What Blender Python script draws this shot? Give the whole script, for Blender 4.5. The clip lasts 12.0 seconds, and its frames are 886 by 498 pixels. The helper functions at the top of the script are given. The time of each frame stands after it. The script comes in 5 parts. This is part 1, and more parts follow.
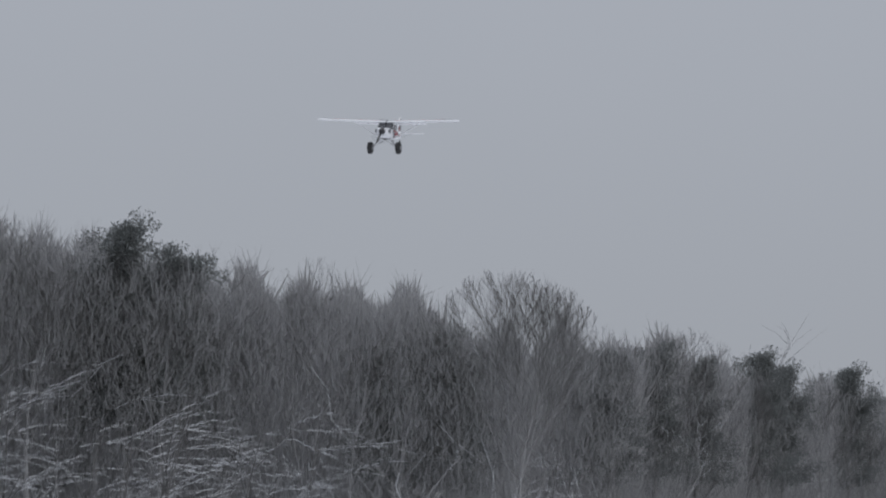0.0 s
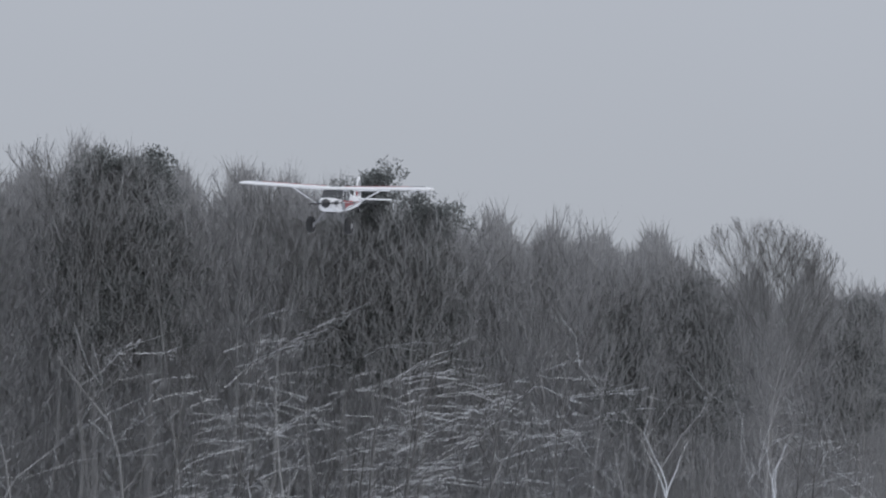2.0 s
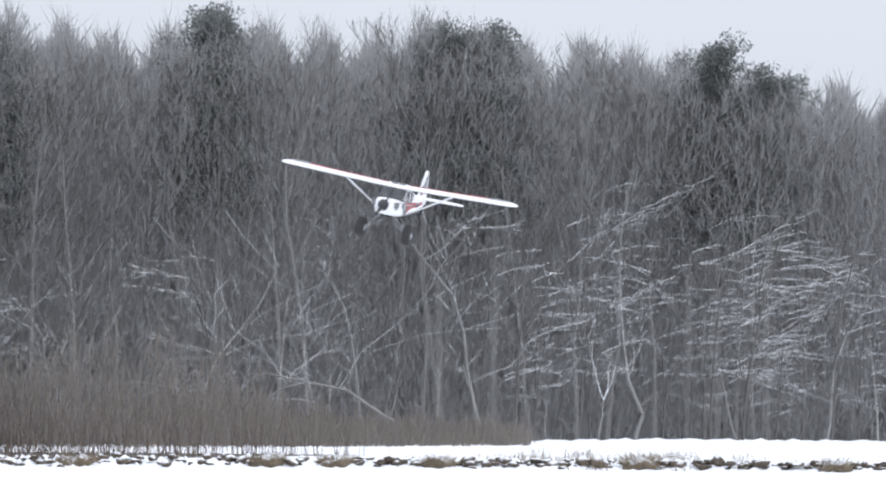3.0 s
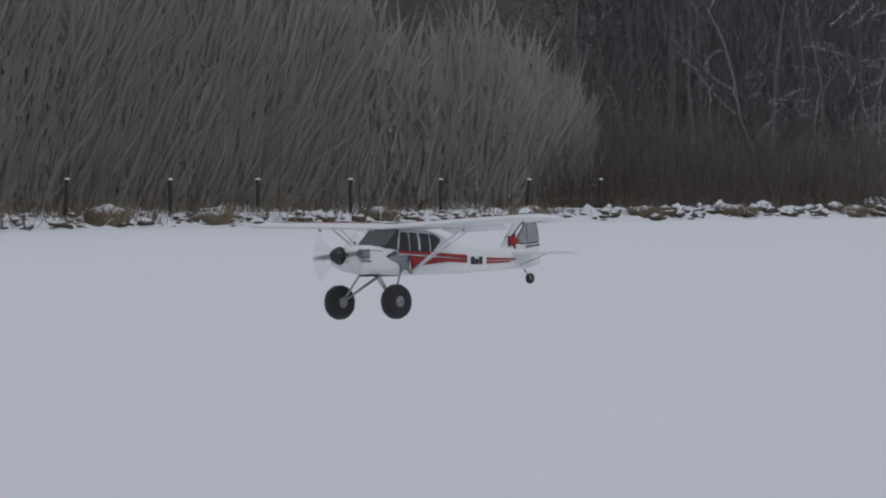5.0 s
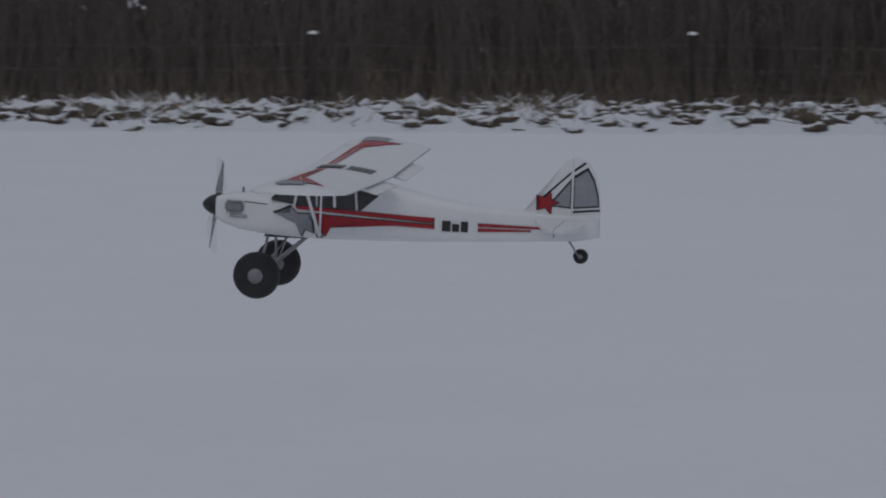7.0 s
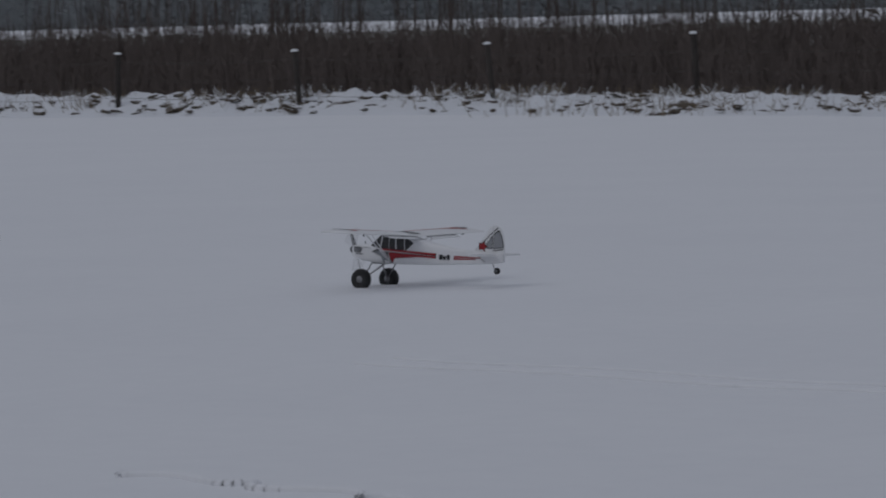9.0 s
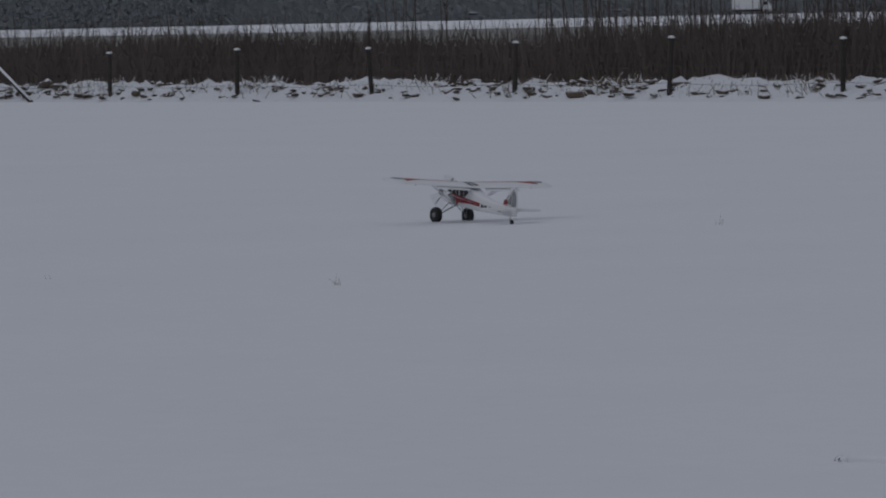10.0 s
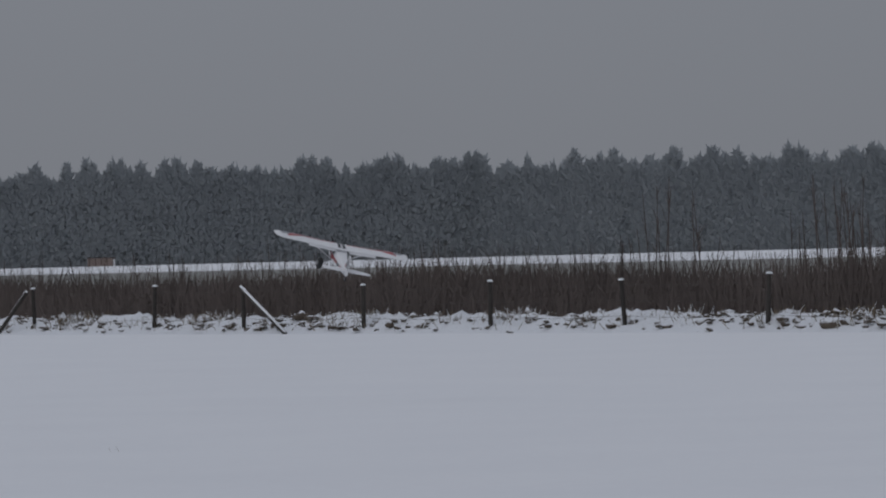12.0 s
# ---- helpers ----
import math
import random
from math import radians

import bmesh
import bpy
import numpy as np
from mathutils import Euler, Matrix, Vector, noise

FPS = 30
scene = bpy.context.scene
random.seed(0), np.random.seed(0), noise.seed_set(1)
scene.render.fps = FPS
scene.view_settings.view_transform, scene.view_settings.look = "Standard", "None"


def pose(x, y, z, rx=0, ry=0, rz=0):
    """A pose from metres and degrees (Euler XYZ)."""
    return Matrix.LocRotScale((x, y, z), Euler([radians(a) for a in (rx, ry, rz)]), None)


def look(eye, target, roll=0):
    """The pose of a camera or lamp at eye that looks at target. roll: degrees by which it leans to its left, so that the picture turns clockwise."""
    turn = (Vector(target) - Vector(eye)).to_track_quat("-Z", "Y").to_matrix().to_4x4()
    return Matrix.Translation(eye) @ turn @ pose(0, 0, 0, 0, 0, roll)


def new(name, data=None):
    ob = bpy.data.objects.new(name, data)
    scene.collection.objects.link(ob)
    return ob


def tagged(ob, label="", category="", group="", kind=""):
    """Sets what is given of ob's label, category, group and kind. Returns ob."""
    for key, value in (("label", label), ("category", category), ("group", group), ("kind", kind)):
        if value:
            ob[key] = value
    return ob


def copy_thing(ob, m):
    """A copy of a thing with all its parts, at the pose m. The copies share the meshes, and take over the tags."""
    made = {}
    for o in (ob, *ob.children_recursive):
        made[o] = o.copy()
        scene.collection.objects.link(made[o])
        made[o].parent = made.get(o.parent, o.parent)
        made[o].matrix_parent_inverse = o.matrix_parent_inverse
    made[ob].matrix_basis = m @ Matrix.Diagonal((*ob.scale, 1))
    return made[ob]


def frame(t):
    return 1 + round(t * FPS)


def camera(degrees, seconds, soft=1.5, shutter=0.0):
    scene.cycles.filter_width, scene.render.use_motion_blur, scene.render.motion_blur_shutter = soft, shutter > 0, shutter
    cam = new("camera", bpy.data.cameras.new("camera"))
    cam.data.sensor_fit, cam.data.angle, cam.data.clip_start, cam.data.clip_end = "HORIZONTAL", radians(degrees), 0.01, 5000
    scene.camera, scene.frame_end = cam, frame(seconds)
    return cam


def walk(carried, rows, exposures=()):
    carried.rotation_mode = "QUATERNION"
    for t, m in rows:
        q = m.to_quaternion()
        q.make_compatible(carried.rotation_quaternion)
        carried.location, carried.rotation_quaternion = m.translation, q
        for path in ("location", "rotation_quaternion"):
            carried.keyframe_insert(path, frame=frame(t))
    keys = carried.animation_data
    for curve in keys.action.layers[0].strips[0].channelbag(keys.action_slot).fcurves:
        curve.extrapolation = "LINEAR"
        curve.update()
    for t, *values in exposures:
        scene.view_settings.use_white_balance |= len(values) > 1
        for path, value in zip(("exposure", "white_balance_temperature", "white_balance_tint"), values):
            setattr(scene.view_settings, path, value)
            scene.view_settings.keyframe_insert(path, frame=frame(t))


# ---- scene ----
# ---------------------------------------------------------------- camera
LENS = 11.48                 # a long telephoto
EYE = (0.0, 0.0, 1.55)       # held at eye height, turning on the spot
CAMERA_ROWS = [
    (0, -78.063, 4.554, -0.50),
    (0.5, -78.133, 4.613, -0.50),
    (1, -77.729, 4.525, -0.50),
    (1.5, -76.525, 4.264, -0.50),
    (2, -74.835, 3.842, -0.50),
    (2.5, -72.484, 3.004, -0.50),
    (3, -70.365, 2.160, -0.50),
    (3.5, -68.529, 1.315, -0.50),
    (3.7, -68.000, 0.918, -0.50),
    (4.1, -66.200, 0.250, -0.50),
    (4.5, -63.300, -0.400, -0.50),
    (4.9, -59.200, -1.050, -0.50),
    (5.3, -52.798, -1.609, -0.49),
    (5.4, -48.675, -1.871, -0.60),
    (5.5, -45.785, -2.194, -0.59),
    (5.6, -41.692, -2.775, -0.63),
    (5.7, -38.400, -3.045, -0.60),
    (5.8, -34.324, -3.362, -0.59),
    (5.9, -31.551, -3.305, -0.71),
    (6, -27.709, -3.317, -0.67),
    (6.1, -25.476, -3.135, -0.63),
    (6.2, -22.034, -2.741, -0.61),
    (6.3, -19.930, -2.615, -0.65),
    (6.4, -16.843, -2.676, -0.62),
    (6.5, -14.711, -2.777, -0.54),
    (6.6, -10.892, -2.990, -0.53),
    (6.7, -7.955, -3.131, -0.50),
    (7.05, 2.200, -3.300, -0.20),
    (7.45, 10.600, -3.500, 0.20),
    (7.9, 18.800, -3.700, 1.35),
    (8.3, 25.812, -3.689, 1.75),
    (8.4, 28.133, -3.591, 1.75),
    (8.5, 29.684, -3.511, 1.75),
    (8.6, 31.861, -3.401, 1.75),
    (8.7, 33.303, -3.329, 1.75),
    (8.8, 35.167, -3.229, 1.75),
    (8.9, 36.298, -3.198, 1.80),
    (9, 37.793, -3.010, 1.53),
    (9.5, 43.374, -2.970, 1.73),
    (10, 47.199, -2.992, 1.22),
    (10.5, 48.374, -2.563, 1.17),
    (11, 49.806, -2.470, 1.10),
    (11.5, 50.255, -1.893, 1.23),
    (12, 50.486, 0.088, 1.41),
]
cam = camera(LENS, 12.0, soft=2.0, shutter=0.07)
EXPOSURES = [(0.0, -0.15, 6500, 10), (1.5, -0.1, 6500, 10), (2.0, 0.1, 6500, 10), (2.3, 0.4, 6500, 10), (2.5, 0.58, 6500, 10), (2.8, 0.88, 6500, 10),
             (3.5, 0.92, 6500, 10), (3.7, 0.78, 6500, 10), (5.3, -0.9, 6500, 10), (5.5, -1.0, 6500, 10), (6.0, -1.28, 6500, 10),
             (6.5, -1.3, 6430, 11), (8.3, -1.33, 6350, 12), (9.0, -1.4, 6350, 12), (10.5, -1.5, 6350, 12),
             (11.3, -1.4, 6350, 12), (11.6, -1.28, 6350, 12), (12.0, -0.97, 6430, 11)]
walk(cam, [(t, pose(*EYE, 90 + p, r, y)) for t, y, p, r in CAMERA_ROWS], EXPOSURES)

# ---------------------------------------------------------------- light
world = bpy.data.worlds.new("overcast_sky")
scene.world = world
world.use_nodes = True
wn, wl = world.node_tree.nodes, world.node_tree.links
wn.clear()
w_out, w_bg = wn.new("ShaderNodeOutputWorld"), wn.new("ShaderNodeBackground")
w_sky = wn.new("ShaderNodeTexSky")
w_sky.sky_type, w_sky.sun_disc = "NISHITA", False
w_sky.sun_elevation, w_sky.sun_rotation = radians(24), radians(200)
w_dim = wn.new("ShaderNodeVectorMath")
w_dim.operation = "SCALE"
w_dim.inputs["Scale"].default_value = 0.05
w_tc, w_sep = wn.new("ShaderNodeTexCoord"), wn.new("ShaderNodeSeparateXYZ")
w_ramp = wn.new("ShaderNodeValToRGB")           # cloud deck, brighter overhead
w_ramp.color_ramp.elements[0].position, w_ramp.color_ramp.elements[0].color = 0.0, (0.362, 0.384, 0.430, 1)
w_ramp.color_ramp.elements[1].position, w_ramp.color_ramp.elements[1].color = 1.0, (0.88, 0.94, 1.06, 1)
w_noise = wn.new("ShaderNodeTexNoise")
w_noise.inputs["Scale"].default_value, w_noise.inputs["Detail"].default_value = 3.0, 4
w_var = wn.new("ShaderNodeMapRange")
w_var.inputs["To Min"].default_value, w_var.inputs["To Max"].default_value = 0.94, 1.06
w_mul = wn.new("ShaderNodeVectorMath")
w_mul.operation = "SCALE"
w_mix = wn.new("ShaderNodeMix")
w_mix.data_type = "RGBA"
w_mix.inputs["Factor"].default_value = 0.93
wl.new(w_sky.outputs["Color"], w_dim.inputs[0])
wl.new(w_tc.outputs["Generated"], w_sep.inputs["Vector"])
wl.new(w_sep.outputs["Z"], w_ramp.inputs["Fac"])
wl.new(w_tc.outputs["Generated"], w_noise.inputs["Vector"])
wl.new(w_noise.outputs["Fac"], w_var.inputs["Value"])
wl.new(w_ramp.outputs["Color"], w_mul.inputs[0])
wl.new(w_var.outputs["Result"], w_mul.inputs["Scale"])
wl.new(w_dim.outputs["Vector"], w_mix.inputs["A"])
wl.new(w_mul.outputs["Vector"], w_mix.inputs["B"])
wl.new(w_mix.outputs["Result"], w_bg.inputs["Color"])
w_bg.inputs["Strength"].default_value = 1.0
wl.new(w_bg.outputs["Background"], w_out.inputs["Surface"])

sun = new("sun", bpy.data.lights.new("sun", "SUN"))
sun.data.energy, sun.data.angle, sun.data.color = 0.6, radians(40), (1.0, 0.98, 0.95)
sun.matrix_world = look((0, -20, 30), (6, 10, 0))

# ---------------------------------------------------------------- materials


def material(name, rough=0.8, metal=0.0):
    m = bpy.data.materials.new(name)
    m.use_nodes = True
    b = m.node_tree.nodes["Principled BSDF"]
    b.inputs["Roughness"].default_value, b.inputs["Metallic"].default_value = rough, metal
    return m, m.node_tree.nodes, m.node_tree.links, b


def varied(name, dark, light, scale, rough=0.8, metal=0.0, bump=0.0, detail=5, fine=None, space="Object", spread=0.0):
    """Colour between two tones by noise at two scales, with a little relief; spread: lightness by object."""
    m, n, l, b = material(name, rough, metal)
    tc = n.new("ShaderNodeTexCoord")
    n1, n2 = n.new("ShaderNodeTexNoise"), n.new("ShaderNodeTexNoise")
    n1.inputs["Scale"].default_value, n1.inputs["Detail"].default_value = scale, detail
    n2.inputs["Scale"].default_value, n2.inputs["Detail"].default_value = fine or scale * 9, 3
    add = n.new("ShaderNodeMath")
    add.operation = "MULTIPLY_ADD"
    add.inputs[1].default_value = 0.45
    half = n.new("ShaderNodeMath")
    half.operation = "MULTIPLY"
    half.inputs[1].default_value = 0.55
    ramp = n.new("ShaderNodeValToRGB")
    ramp.color_ramp.elements[0].position, ramp.color_ramp.elements[0].color = 0.32, (*dark, 1)
    ramp.color_ramp.elements[1].position, ramp.color_ramp.elements[1].color = 0.68, (*light, 1)
    for nn in (n1, n2):
        l.new(tc.outputs[space], nn.inputs["Vector"])
    l.new(n1.outputs["Fac"], half.inputs[0])
    l.new(n2.outputs["Fac"], add.inputs[0])
    l.new(half.outputs[0], add.inputs[2])
    last = add.outputs[0]
    if spread:
        info, shift = n.new("ShaderNodeObjectInfo"), n.new("ShaderNodeMath")
        shift.operation = "MULTIPLY_ADD"
        shift.inputs[1].default_value = spread
        l.new(info.outputs["Random"], shift.inputs[0])
        l.new(last, shift.inputs[2])
        last = shift.outputs[0]
    l.new(last, ramp.inputs["Fac"])
    l.new(ramp.outputs["Color"], b.inputs["Base Color"])
    if bump:
        bp = n.new("ShaderNodeBump")
        bp.inputs["Strength"].default_value, bp.inputs["Distance"].default_value = bump, 0.02
        l.new(add.outputs[0], bp.inputs["Height"])
        l.new(bp.outputs["Normal"], b.inputs["Normal"])
    return m



def leafy(m, share=0.5):
    """Lets light through, as thin twigs and needles do."""
    n, l = m.node_tree.nodes, m.node_tree.links
    b, out = n["Principled BSDF"], n["Material Output"]
    b.inputs["Specular IOR Level"].default_value = 0.1
    thin, mix = n.new("ShaderNodeBsdfTranslucent"), n.new("ShaderNodeMixShader")
    mix.inputs["Fac"].default_value = share
    l.new(b.inputs["Base Color"].links[0].from_socket, thin.inputs["Color"])
    l.new(b.outputs["BSDF"], mix.inputs[1])
    l.new(thin.outputs["BSDF"], mix.inputs[2])
    l.new(mix.outputs["Shader"], out.inputs["Surface"])
    return m


def snow_topped(name, dark, light, scale, low, high, cover=0.8):
    """A dark thing with snow lying where it faces up, broken by noise."""
    m = varied(name, dark, light, scale, 0.9, bump=0.6)
    n, l = m.node_tree.nodes, m.node_tree.links
    b = n["Principled BSDF"]
    geo, sep, tc = n.new("ShaderNodeNewGeometry"), n.new("ShaderNodeSeparateXYZ"), n.new("ShaderNodeTexCoord")
    noise_node, add = n.new("ShaderNodeTexNoise"), n.new("ShaderNodeMath")
    noise_node.inputs["Scale"].default_value, noise_node.inputs["Detail"].default_value = scale * 1.7, 4
    add.operation = "MULTIPLY_ADD"
    add.inputs[1].default_value = 1.1
    rng = n.new("ShaderNodeMapRange")
    rng.inputs["From Min"].default_value, rng.inputs["From Max"].default_value = low + 0.55, high + 0.55
    rng.inputs["To Max"].default_value = cover
    mix = n.new("ShaderNodeMix")
    mix.data_type = "RGBA"
    mix.inputs["B"].default_value = (0.80, 0.82, 0.86, 1)
    old = b.inputs["Base Color"].links[0].from_socket
    l.new(geo.outputs["Normal"], sep.inputs["Vector"])
    l.new(tc.outputs["Object"], noise_node.inputs["Vector"])
    l.new(noise_node.outputs["Fac"], add.inputs[0])
    l.new(sep.outputs["Z"], add.inputs[2])
    l.new(add.outputs[0], rng.inputs["Value"])
    l.new(rng.outputs["Result"], mix.inputs["Factor"])
    l.new(old, mix.inputs["A"])
    l.new(mix.outputs["Result"], b.inputs["Base Color"])
    return m


SNOW = varied("snow", (0.81, 0.82, 0.85), (0.845, 0.855, 0.88), 0.5, 0.75, bump=0.06, fine=6)
SNOW_CAP = varied("snow_cap", (0.80, 0.82, 0.85), (0.88, 0.89, 0.90), 6.0, 0.75, bump=0.3)
BARK = varied("bark", (0.235, 0.232, 0.230), (0.285, 0.282, 0.280), 1.5, 0.95, spread=0.15)
# Bark with shade put into its colour, against the light on the front trees.
BARK_SHADED = varied("shaded_bark", (0.085, 0.083, 0.082), (0.130, 0.127, 0.125), 1.5, 0.95, spread=0.15)
BARK_LIGHT = varied("bark_light", (0.24, 0.235, 0.23), (0.40, 0.39, 0.38), 1.2, 0.95, spread=0.15)
TWIG = leafy(varied("twig", (0.175, 0.172, 0.171), (0.215, 0.212, 0.210), 0.6, 0.95, spread=0.2))
SNOW_TWIG = varied("snow_on_branches", (0.50, 0.51, 0.53), (0.70, 0.71, 0.73), 1.0, 0.8)
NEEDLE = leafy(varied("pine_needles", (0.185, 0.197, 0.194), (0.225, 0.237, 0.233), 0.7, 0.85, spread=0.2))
# Haze put into both colours; the pines paler still, against their own shade.
NEEDLE_HAZE = leafy(varied("hazed_needles", (0.33, 0.352, 0.364), (0.37, 0.392, 0.404), 0.02, 0.85, fine=0.2, spread=0.08), 0.35)
DISTANT_PINE = leafy(varied("hazed_pine_needles", (0.43, 0.455, 0.47), (0.49, 0.515, 0.53), 0.05, 0.85, spread=0.1), 0.45)
SHRUB = varied("shrub_stems", (0.086, 0.070, 0.063), (0.165, 0.134, 0.121), 0.35, 0.95)
DRY_GRASS = varied("dry_grass", (0.110, 0.086, 0.060), (0.27, 0.215, 0.148), 0.5, 0.95)
POST_WOOD = varied("post_wood", (0.022, 0.019, 0.017), (0.060, 0.052, 0.046), 5.0, 0.95, bump=0.5, spread=0.15)
WIRE = varied("wire", (0.06, 0.055, 0.05), (0.12, 0.11, 0.10), 3.0, 0.6, 0.5)
# Twig tones paled: the haze before the wood is put into their colour.
SPRAY = leafy(varied("hazed_twig_sprays", (0.455, 0.452, 0.454), (0.515, 0.512, 0.514), 0.12, 0.95, fine=0.9), 0.35)
FINE_TWIG = leafy(varied("fine_hazed_twigs", (0.315, 0.313, 0.315), (0.37, 0.368, 0.37), 0.25, 0.95))
BRUSH = leafy(varied("brown_twig_sprays", (0.225, 0.203, 0.184), (0.262, 0.238, 0.217), 0.3, 0.95))
# Lighter copy of the brush tone, with haze and missing light in its colour.
COPSE = leafy(varied("hazed_olive_twigs", (0.325, 0.302, 0.274), (0.37, 0.345, 0.314), 0.1, 0.95), 0.35)
CLOD = snow_topped("earth_and_snow", (0.055, 0.042, 0.032), (0.15, 0.12, 0.09), 12.0, 0.56, 0.82, 0.94)
TUSSOCK = snow_topped("tussock_and_snow", (0.075, 0.058, 0.040), (0.20, 0.16, 0.11), 6.0, 0.70, 1.05, 0.8)

FOAM = varied("white_foam", (0.74, 0.745, 0.76), (0.82, 0.82, 0.83), 9.0, 0.42, bump=0.03)
RED = varied("red_film", (0.30, 0.010, 0.018), (0.42, 0.016, 0.026), 12.0, 0.38)
GREY = varied("grey_film", (0.24, 0.25, 0.27), (0.32, 0.33, 0.35), 12.0, 0.4)
INK = varied("black_film", (0.012, 0.012, 0.014), (0.030, 0.030, 0.034), 15.0, 0.4)
RUBBER = varied("rubber", (0.012, 0.012, 0.013), (0.035, 0.035, 0.036), 25.0, 0.75, bump=0.2)
RIM = varied("rim_plastic", (0.18, 0.18, 0.19), (0.34, 0.34, 0.35), 20.0, 0.45)
METAL = varied("steel_wire", (0.20, 0.20, 0.21), (0.40, 0.40, 0.41), 15.0, 0.35, 0.9)
BLACK_PLASTIC = varied("black_plastic", (0.010, 0.010, 0.012), (0.028, 0.028, 0.032), 20.0, 0.35)
def see_through(m, share):
    """Lets part of the view through, as a fast-spinning blade does."""
    n, l = m.node_tree.nodes, m.node_tree.links
    clear, mix = n.new("ShaderNodeBsdfTransparent"), n.new("ShaderNodeMixShader")
    mix.inputs["Fac"].default_value = share
    l.new(n["Principled BSDF"].outputs["BSDF"], mix.inputs[1])
    l.new(clear.outputs["BSDF"], mix.inputs[2])
    l.new(mix.outputs["Shader"], n["Material Output"].inputs["Surface"])
    return m


SPINNING = see_through(varied("spinning_blade", (0.03, 0.03, 0.033), (0.06, 0.06, 0.065), 20.0, 0.4), 0.55)
SWEPT = see_through(varied("swept_blade", (0.16, 0.16, 0.17), (0.22, 0.22, 0.23), 20.0, 0.5), 0.90)
TINTED = varied("tinted_glazing", (0.020, 0.021, 0.024), (0.055, 0.057, 0.062), 8.0, 0.12)
CREAM = varied("white_sheet", (0.66, 0.67, 0.68), (0.78, 0.78, 0.78), 0.8, 0.5)
BRICK_RED = varied("weathered_brick", (0.20, 0.15, 0.13), (0.32, 0.25, 0.22), 3.0, 0.9, bump=0.3)
CAR_PAINT = varied("car_paint", (0.10, 0.11, 0.12), (0.16, 0.17, 0.18), 1.0, 0.3)


def ground_material():
    """Snow, with rough thawed grass showing in the meadow beyond the shrubs."""
    m = SNOW.copy()
    m.name = "snowfield"
    n, l = m.node_tree.nodes, m.node_tree.links
    b = n["Principled BSDF"]
    geo, sep = n.new("ShaderNodeNewGeometry"), n.new("ShaderNodeSeparateXYZ")
    old = b.inputs["Base Color"].links[0].from_socket
    l.new(geo.outputs["Position"], sep.inputs["Vector"])
    near, far = n.new("ShaderNodeMapRange"), n.new("ShaderNodeMapRange")
    near.inputs["From Min"].default_value, near.inputs["From Max"].default_value = 58.5, 62.0
    far.inputs["From Min"].default_value, far.inputs["From Max"].default_value = 415.0, 450.0
    far.inputs["To Min"].default_value, far.inputs["To Max"].default_value = 1.0, 0.0
    patch = n.new("ShaderNodeTexNoise")
    patch.inputs["Scale"].default_value, patch.inputs["Detail"].default_value = 0.35, 6
    cut = n.new("ShaderNodeMapRange")
    cut.inputs["From Min"].default_value, cut.inputs["From Max"].default_value = 0.40, 0.60
    cut.inputs["To Min"].default_value, cut.inputs["To Max"].default_value = 0.72, 1.0
    mul1, mul2 = n.new("ShaderNodeMath"), n.new("ShaderNodeMath")
    mul1.operation = mul2.operation = "MULTIPLY"
    mix = n.new("ShaderNodeMix")
    mix.data_type = "RGBA"
    mix.inputs["B"].default_value = (0.13, 0.13, 0.105, 1)
    l.new(sep.outputs["Y"], near.inputs["Value"])
    l.new(sep.outputs["Y"], far.inputs["Value"])
    l.new(geo.outputs["Position"], patch.inputs["Vector"])
    l.new(patch.outputs["Fac"], cut.inputs["Value"])
    l.new(near.outputs["Result"], mul1.inputs[0])
    l.new(far.outputs["Result"], mul1.inputs[1])
    l.new(mul1.outputs[0], mul2.inputs[0])
    l.new(cut.outputs["Result"], mul2.inputs[1])
    l.new(mul2.outputs[0], mix.inputs["Factor"])
    l.new(old, mix.inputs["A"])
    # leaf litter under the trees
    in_x, in_y, far_x = n.new("ShaderNodeMapRange"), n.new("ShaderNodeMapRange"), n.new("ShaderNodeMapRange")
    in_x.inputs["From Min"].default_value, in_x.inputs["From Max"].default_value = -38.0, -32.0
    in_y.inputs["From Min"].default_value, in_y.inputs["From Max"].default_value = 58.5, 61.0
    far_x.inputs["From Min"].default_value, far_x.inputs["From Max"].default_value = 203.0, 210.0
    both, either, most = n.new("ShaderNodeMath"), n.new("ShaderNodeMath"), n.new("ShaderNodeMath")
    both.operation, either.operation, most.operation = "MULTIPLY", "MAXIMUM", "MULTIPLY"
    most.inputs[1].default_value = 0.93
    litter = n.new("ShaderNodeMix")
    litter.data_type = "RGBA"
    litter.inputs["B"].default_value = (0.050, 0.042, 0.036, 1)
    for axis, node in (("X", in_x), ("Y", in_y), ("X", far_x)):
        l.new(sep.outputs[axis], node.inputs["Value"])
    l.new(in_x.outputs["Result"], both.inputs[0])
    l.new(in_y.outputs["Result"], both.inputs[1])
    l.new(both.outputs[0], either.inputs[0])
    l.new(far_x.outputs["Result"], either.inputs[1])
    l.new(either.outputs[0], most.inputs[0])
    l.new(most.outputs[0], litter.inputs["Factor"])
    l.new(mix.outputs["Result"], litter.inputs["A"])
    l.new(litter.outputs["Result"], b.inputs["Base Color"])
    return m


# ---------------------------------------------------------------- mesh helpers
rng = np.random.default_rng(7)


def mesh_of(name, verts, faces, mat, smooth=False):
    me = bpy.data.meshes.new(name)
    me.from_pydata([tuple(v) for v in np.asarray(verts, float).tolist()], [], faces if isinstance(faces, list) else faces.tolist())
    me.materials.append(mat)
    if smooth:
        me.polygons.foreach_set("use_smooth", [True] * len(me.polygons))
    me.update()
    return me


